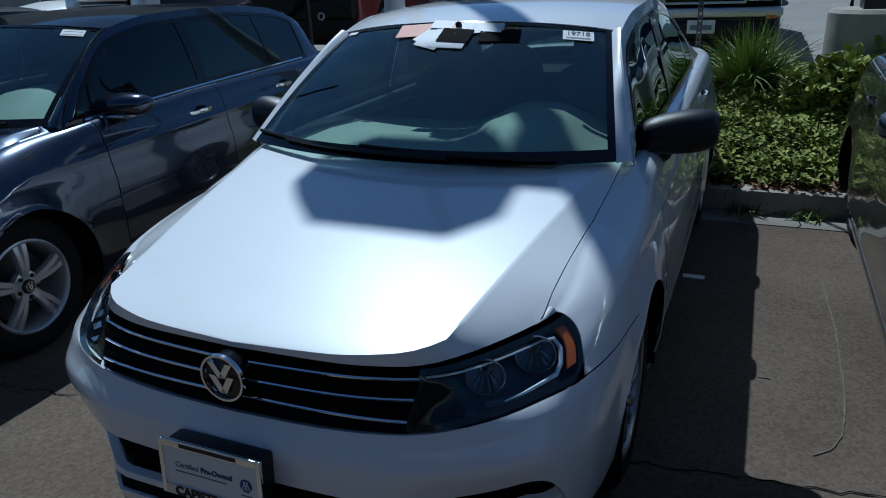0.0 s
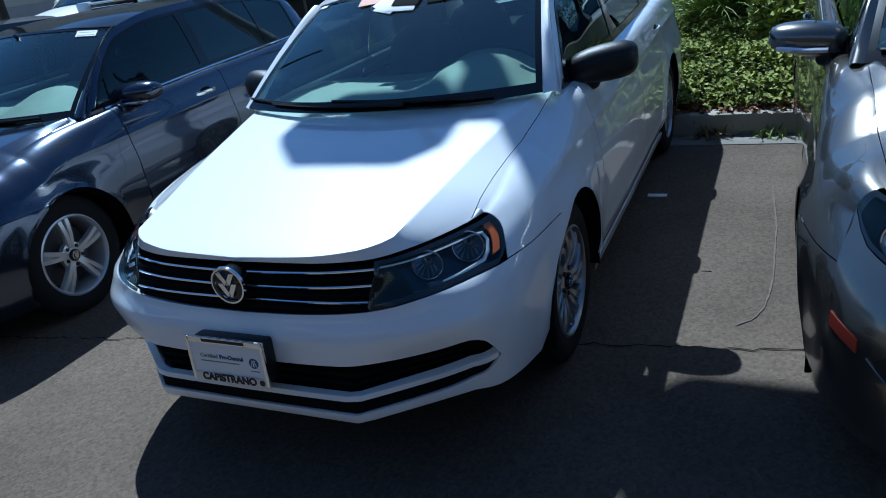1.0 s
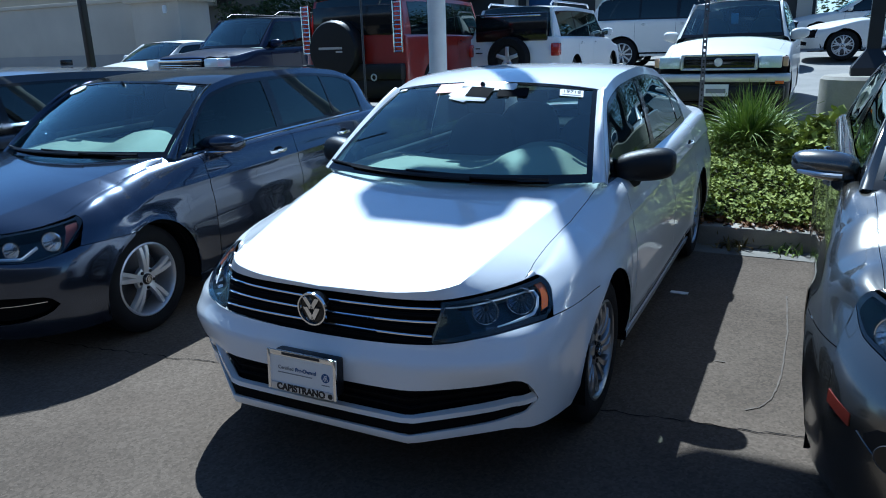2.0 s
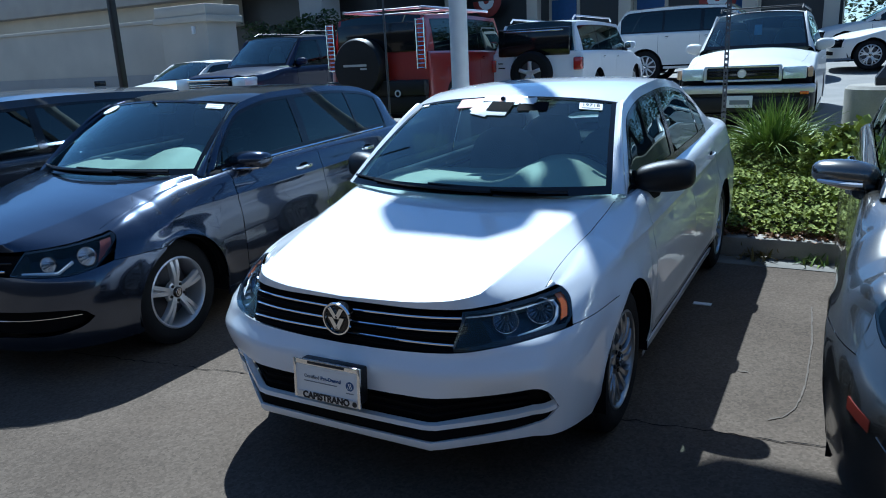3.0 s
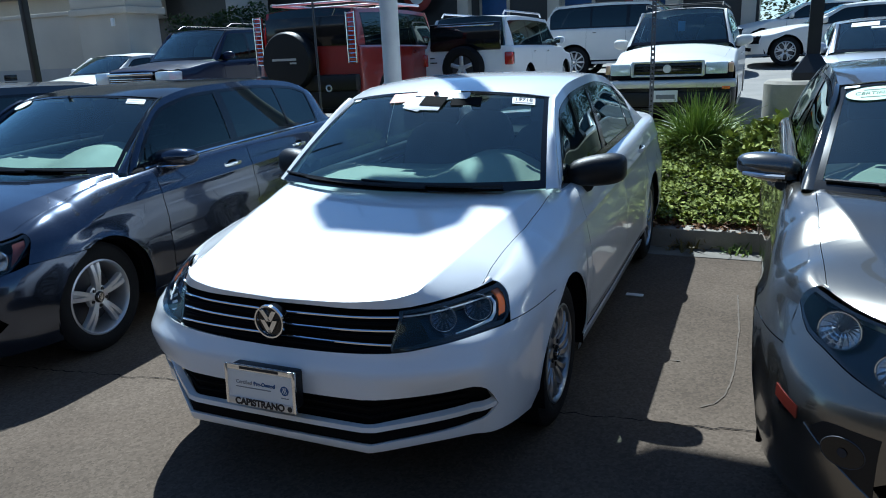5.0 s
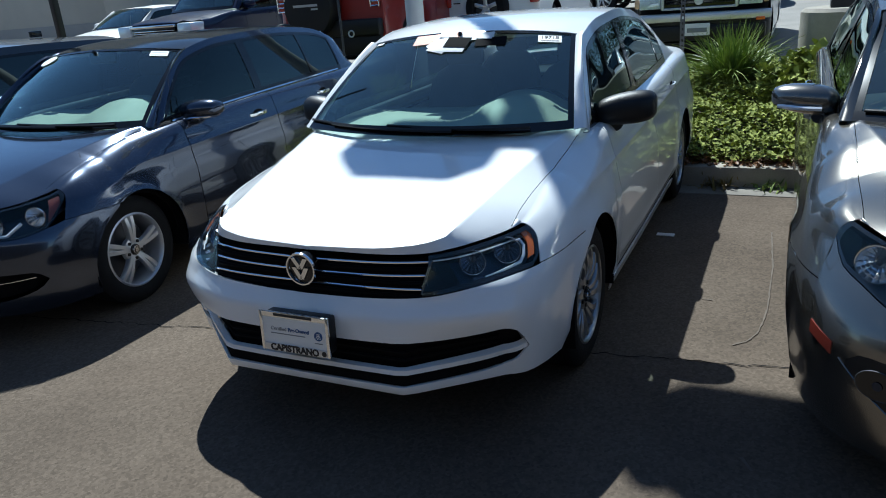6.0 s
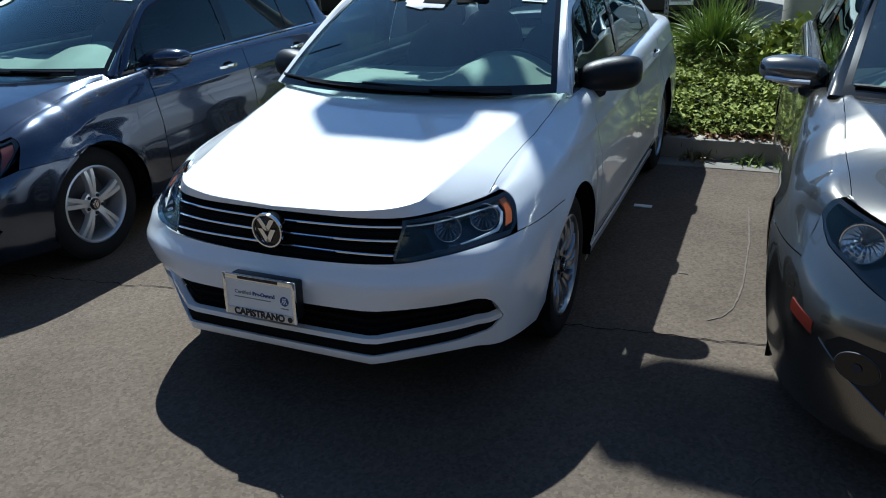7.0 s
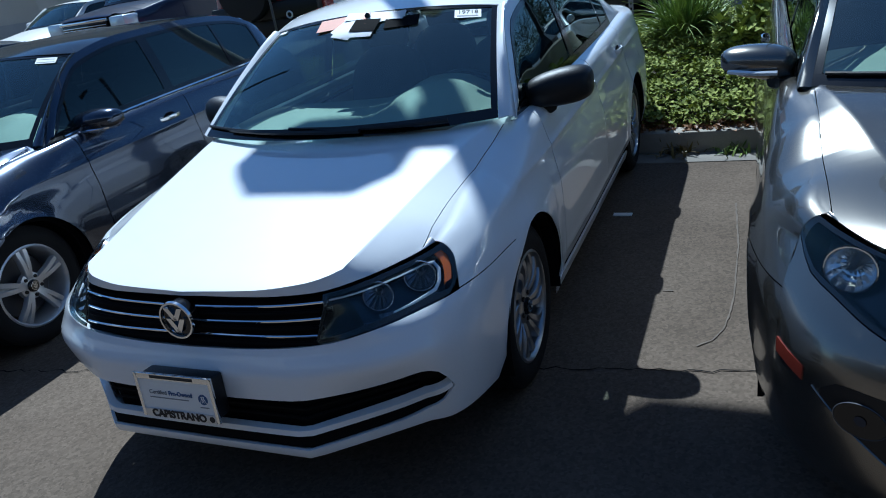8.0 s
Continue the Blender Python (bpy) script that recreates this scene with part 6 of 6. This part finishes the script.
lathe(bm, [(0.0, 0.0), (0.012, 0.05), (0.0, 0.07)], 20)
bmesh.ops.transform(bm, matrix=Matrix.Translation((0, TY + 0.17, 0.67)) @ Matrix.Rotation(radians(90), 4, "Z"), verts=bm.verts)
part("spare_rim", bm, "alloy", tw)
part("rim_back", lathe(bmesh.new(), [(TY + 0.11, 0.21), (TY + 0.11, 0.0)], 30, "y", at=(0, 0, 0.67)), "steel", tw)
for s in (1, -1):
    part("tail_lamp", boxed(s * 0.80 - 0.075, s * 0.80 + 0.075, TY - 0.14, TY + 0.02, 0.70, 0.92, 0.03), "red_lens", cr, "red tail lamp")
    part("roof_bar", tube(bmesh.new(), [(s * 0.58, 1.8, 1.55), (s * 0.58, 1.9, 1.61), (s * 0.58, 4.0, 1.61), (s * 0.58, 4.1, 1.55)], 0.016, 8), "alloy", cr)
part("roof_spoiler", boxed(-0.55, 0.55, TY - 0.02, TY + 0.03, 1.36, 1.385, 0.006), "chrome", cr)
for x, w in ((0.6, 0.12), (0.62, 0.08)):
    part("bumper_sticker", boxed(x - w / 2, x + w / 2, TY - 0.02 + 0.012, TY + 0.015, 0.86 - (0.62 - x) * 4 - 0.02, 0.86 - (0.62 - x) * 4, 0), "ink", cr)

# navy large off-roader
es, ef, eh = other_car("navy_suv", "dark blue full-size off-roader with large clear head lamps", "navy_paint", at_spot(-9.75, 8.8), 5.1, 1.0, 1.90, 1.22, 1.06, 1.24, 1.30, 1.98, (0.4, 0.12), (0.95, 3.9), 0.40, blunt=4.2, ten="ten", dr=0.2, grill=0.30, side_glass="side_glass")
gp = part("grille", boxed(-0.56, 0.56, 0.0, 0.05, 0.80, 1.02, 0.02), "black_gloss", es)
part("slat", boxed(-0.58, 0.58, -0.02, 0.05, 0.985, 1.04, 0.012), "chrome", gp)
for z in (0.85, 0.89, 0.93):
    part("slat", boxed(-0.54, 0.54, -0.01, 0.03, z - 0.007, z + 0.007, 0.003), "chrome", gp)
for s in (1, -1):
    hl = part("headlamp", boxed(s * 0.785 - 0.185, s * 0.785 + 0.185, 0.03, 0.42, 0.80, 1.05, 0.04), "lamp_bowl", es, "large clear head lamp")
    part("lens", boxed(s * 0.785 - 0.188, s * 0.785 + 0.188, 0.02, 0.425, 0.797, 1.053, 0.04), "lens", hl)
    part("roof_bar", tube(bmesh.new(), [(s * 0.68, 2.2, 1.88), (s * 0.68, 2.35, 1.95), (s * 0.68, 4.5, 1.95)], 0.018, 8), "black_plastic", es)

# white saloon behind it
other_car("white_sedan", "white saloon parked beside the wall", "cream_paint", at_spot(-12.9, 9.3), 4.8, 0.90, 1.44, 0.96, 0.76, 0.98, 1.25, 1.95, (1.5, 0.75), (0.95, 3.7), 0.33, trunk=1.0, dr=0.4)
# white large off-roader, side on
rr, rf, rh_ = other_car("white_suv", "white off-roader with a black roof and dark windows", "cream_paint", at_spot(1.0, 17.2, 90), 4.85, 1.0, 1.80, 1.16, 1.0, 1.15, 1.25, 1.95, (0.55, 0.2), (0.9, 3.83), 0.38, roof_mat="dark_paint", side_glass="dark_glass", ten="ten", dr=0.2)
# white low saloon, side on
other_car("white_sedan", "sleek white saloon seen side on", "cream_paint", at_spot(0.95, 18.9, -90), 4.95, 0.97, 1.43, 0.95, 0.72, 0.98, 1.35, 2.15, (1.35, 0.45), (1.0, 3.95), 0.345, side_glass="dark_glass", ten="multi", trunk=1.0, dr=0.35)
other_car("white_sedan", "white saloon in the far row", "cream_paint", at_spot(0.4, 23.5, -90), 4.8, 0.92, 1.44, 0.95, 0.72, 0.98, 1.3, 2.05, (1.4, 0.6), (0.95, 3.75), 0.33, side_glass="dark_glass", trunk=1.0, dr=0.35)
other_car("white_van", "white vehicle in the far row", "cream_paint", at_spot(9.0, 27.0, 0), 5.0, 0.98, 1.9, 1.2, 1.0, 1.15, 1.1, 1.7, (0.4, 0.15), (0.9, 3.8), 0.37)
# silver saloon facing the bank
sv, sf, sh_ = other_car("silver_sedan", "silver-grey saloon with a white card in its windscreen", "silver_paint", at_spot(3.12, 8.25), 4.75, 0.91, 1.46, 0.98, 0.76, 1.0, 1.10, 1.80, (1.4, 0.7), (0.95, 3.7), 0.33, trunk=1.0, dr=0.4, ten="five")
screen_card("screen_card", sh_, -0.52, 0.86, 0.34, 0.12, "white_card", sv, "white card in the windscreen")
screen_card("screen_card", sh_, -0.2, 0.72, 0.3, 0.05, "white_card", sv)

# ---- walls and buildings behind the lot ----
wall = thing("wall_west", "beige stucco wall with a capped pillar", "wall")
tagged(wall, kind="structure")
part("wall_face", boxed(-45, -15.2, 13.0, 13.3, 0.3, 2.95, 0.01), "wall_beige", wall)
part("wall_base", boxed(-45, -15.2, 12.97, 13.0, 0.3, 1.55, 0.0), "wall_grey", wall)
part("wall_cap", boxed(-45, -15.1, 12.93, 13.37, 2.95, 3.05, 0.015), "wall_beige", wall)
part("pillar", boxed(-15.2, -13.45, 12.5, 13.6, 0.3, 3.0, 0.02), "wall_beige", wall)
part("pillar_cap", boxed(-15.35, -13.3, 12.38, 13.72, 2.85, 3.02, 0.02), "wall_beige", wall)
part("pillar_cap", boxed(-15.3, -13.35, 12.42, 13.68, 3.02, 3.30, 0.02), "wall_beige", wall)
part("wall_lamp", boxed(-13.95, -13.85, 12.42, 12.5, 2.55, 2.75, 0.02), "white_card", wall)
bld = thing("building_west", "beige building behind the wall, its shaded openings drawn as a solid dark block", "building")
tagged(bld, kind="structure")
part("wall_upper", boxed(-50, -19.2, 19.0, 28, 3.2, 9.5, 0.02), "wall_beige", bld)
# Solid near-black box: the openings' inner shade is put into its colour.
part("opening_shade", boxed(-50, -13.0, 20.0, 27.5, 0.6, 4.2), "shop_dark", bld)
part("floor_band", boxed(-50, -13.2, 18.4, 28, 4.2, 5.4, 0.02), "wall_grey", bld)
part("upper_storey", boxed(-50, -13.2, 18.8, 28, 5.4, 10.0, 0.02), "wall_beige", bld)
part("column", boxed(-15.2, -14.2, 18.5, 19.5, 0.6, 4.2, 0.02), "wall_grey", bld)
shop = thing("shop_building", "long low shop building with dark glazing, pale posts and red panels", "building")
tagged(shop, kind="structure")
part("glazing", boxed(-17, 1.2, 26.0, 30, 1.0, 4.6), "shop_dark", shop)
part("eave", boxed(-17.5, 1.6, 24.4, 31, 4.6, 5.3, 0.03), "wall_beige", shop)
part("roof", boxed(-18, 2, 24.0, 32, 5.3, 5.5, 0.02), "shop_red", shop)
for x in (-16.2, -12.6, -9.1, -5.6, -1.5, 0.9):
    part("post", boxed(x - 0.22, x + 0.22, 24.6, 25.0, 0.8, 4.6, 0.02), "wall_beige", shop)
for x in (-15.2, -8.3, -5.0, -1.9):
    part("shutter", boxed(x - 0.5, x + 0.5, 25.9, 26.0, 1.6, 3.6, 0.01), "blue_ink", shop)
    part("shutter_frame", boxed(x - 0.62, x + 0.62, 25.93, 26.02, 1.5, 3.7, 0.01), "wall_beige", shop)
for x, z in ((-11.3, 3.75), (-2.6, 3.2), (-13.8, 3.75)):
    bm = lathe(bmesh.new(), [(25.3, 0.0), (25.28, 0.45), (25.34, 0.62)], 24, "y", at=(x, 0, z))
    bmesh.ops.delete(bm, geom=[v for v in bm.verts if v.co.z > z + 0.02], context="VERTS")
    part("bunting", bm, "shop_red", shop, "red half-round bunting")
    bm = lathe(bmesh.new(), [(25.26, 0.12), (25.26, 0.34)], 24, "y", at=(x, 0, z))
    bmesh.ops.delete(bm, geom=[v for v in bm.verts if v.co.z > z + 0.02], context="VERTS")
    part("bunting_stripe", bm, "white_card", shop)


# Unseen block added behind the camera to dim front reflections and sky fill.
rear = thing("south_shade_block", "plain unseen dark block added to dim reflections and sky light", "building")
tagged(rear, kind="structure")
part("glazing", boxed(-26, 24, -8.5, -8.0, 0.0, 4.6), "shop_dark", rear)
part("block_top", boxed(-26.2, 24.2, -8.8, -7.9, 4.6, 5.2, 0.03), "wall_grey", rear)
east = thing("building_east", "plain beige building with a dark pitched roof closing the lot", "building")
tagged(east, kind="structure")
part("wall", boxed(17, 24, -2, 18, 0.0, 3.4, 0.02), "wall_beige", east)
bm = bmesh.new()
grid(bm, [[Vector((x, y, z)) for x, z in ((16.2, 3.3), (20.5, 6.4), (24.8, 3.3), (16.2, 3.3))] for y in (-2.6, 18.6)])
part("roof", bm, "bark", east)
for y in (1, 5, 9, 13):
    part("window", boxed(16.95, 17.02, y, y + 1.6, 0.9, 2.4, 0.01), "black_gloss", east)


def bush(name, label, x0, x1, y0, y1, z0, z1, n, seed, size=0.11):
    r = np.random.RandomState(seed)
    p = np.stack([r.uniform(x0, x1, n), r.uniform(y0, y1, n), r.uniform(0, 1, n)], 1)
    top = np.array([z1 + 0.35 * (z1 - z0) * noise.noise(Vector((a * 0.9, b * 0.9, seed))) for a, b in p[:, :2]])
    p[:, 2] = z0 + (top - z0) * p[:, 2] ** 0.5
    a, l = r.uniform(0, 2 * np.pi, n), r.uniform(-0.7, 0.9, n)
    s = (size * r.uniform(0.6, 1.4, n))[:, None]
    d = np.stack([np.cos(a) * np.cos(l), np.sin(a) * np.cos(l), np.sin(l)], 1)
    w = np.stack([-np.sin(a), np.cos(a), r.uniform(-0.6, 0.6, n)], 1) * 0.35
    v = np.stack([p, p + s * (0.5 * d + w), p + s * d, p + s * (0.5 * d - w)], 1).reshape(-1, 3)
    me = bpy.data.meshes.new(name)
    me.from_pydata(v.tolist(), [], (np.arange(n)[:, None] * 4 + [0, 1, 2, 3]).tolist())
    me.materials.append(M["tree_leaf"])
    return tagged(new(name, me), label, "hedge", kind="stuff")


bush("hedge", "dark green hedge in front of the building", -16.2, -9.5, 16.6, 17.6, 0.8, 2.9, 9000, 11)
bush("hedge", "green shrubs along the far side of the lot", 1.0, 26, 33, 35, 1.0, 4.6, 14000, 12, 0.2)


def tree(x, y, z, h, seed, crown):
    t = thing("tree", "leafy tree behind the far row of cars", "tree", group="trees behind the lot")
    r = random.Random(seed)
    bm = bmesh.new()
    tube(bm, [(x, y, z), (x + 0.1, y, z + h * 0.3), (x, y + 0.1, z + h * 0.6)], [0.16, 0.12, 0.07], 10)
    for i in range(7):
        a = r.uniform(0, 6.28)
        q = crown * r.uniform(0.5, 0.9)
        tube(bm, [(x, y, z + h * (0.35 + 0.04 * i)), (x + q * 0.5 * math.cos(a), y + q * 0.5 * math.sin(a), z + h * 0.6), (x + q * math.cos(a), y + q * math.sin(a), z + h * 0.75)], [0.06, 0.04, 0.015], 6)
    part("trunk", bm, "bark", t)
    rr_ = np.random.RandomState(seed)
    n = 5000
    c = rr_.normal(0, 1, (40, 3))
    c = c / np.linalg.norm(c, axis=1)[:, None] * rr_.uniform(0.4, 1, 40)[:, None] * [crown, crown, h * 0.3]
    p = c[rr_.randint(0, 40, n)] + rr_.normal(0, 0.22 * crown, (n, 3)) + [x, y, z + h * 0.72]
    a, l = rr_.uniform(0, 6.28, n), rr_.uniform(-0.9, 0.9, n)
    d = np.stack([np.cos(a) * np.cos(l), np.sin(a) * np.cos(l), np.sin(l)], 1) * 0.22
    w = np.stack([-np.sin(a), np.cos(a), 0 * a], 1) * 0.08
    v = np.stack([p, p + 0.5 * d + w, p + d, p + 0.5 * d - w], 1).reshape(-1, 3)
    me = bpy.data.meshes.new("crown")
    me.from_pydata(v.tolist(), [], (np.arange(n)[:, None] * 4 + [0, 1, 2, 3]).tolist())
    me.materials.append(M["tree_leaf"])
    cr_ = new("crown", me)
    cr_.parent = t
    return t


for k, (x, y, h, cw) in enumerate(((-18.5, 30, 6, 2.5), (6, 36, 6.5, 2.6), (10.5, 38, 7, 3), (16, 37, 6.5, 2.6), (23, 38, 7, 3))):
    tree(x, y, ground_z(y), h, 20 + k, cw)
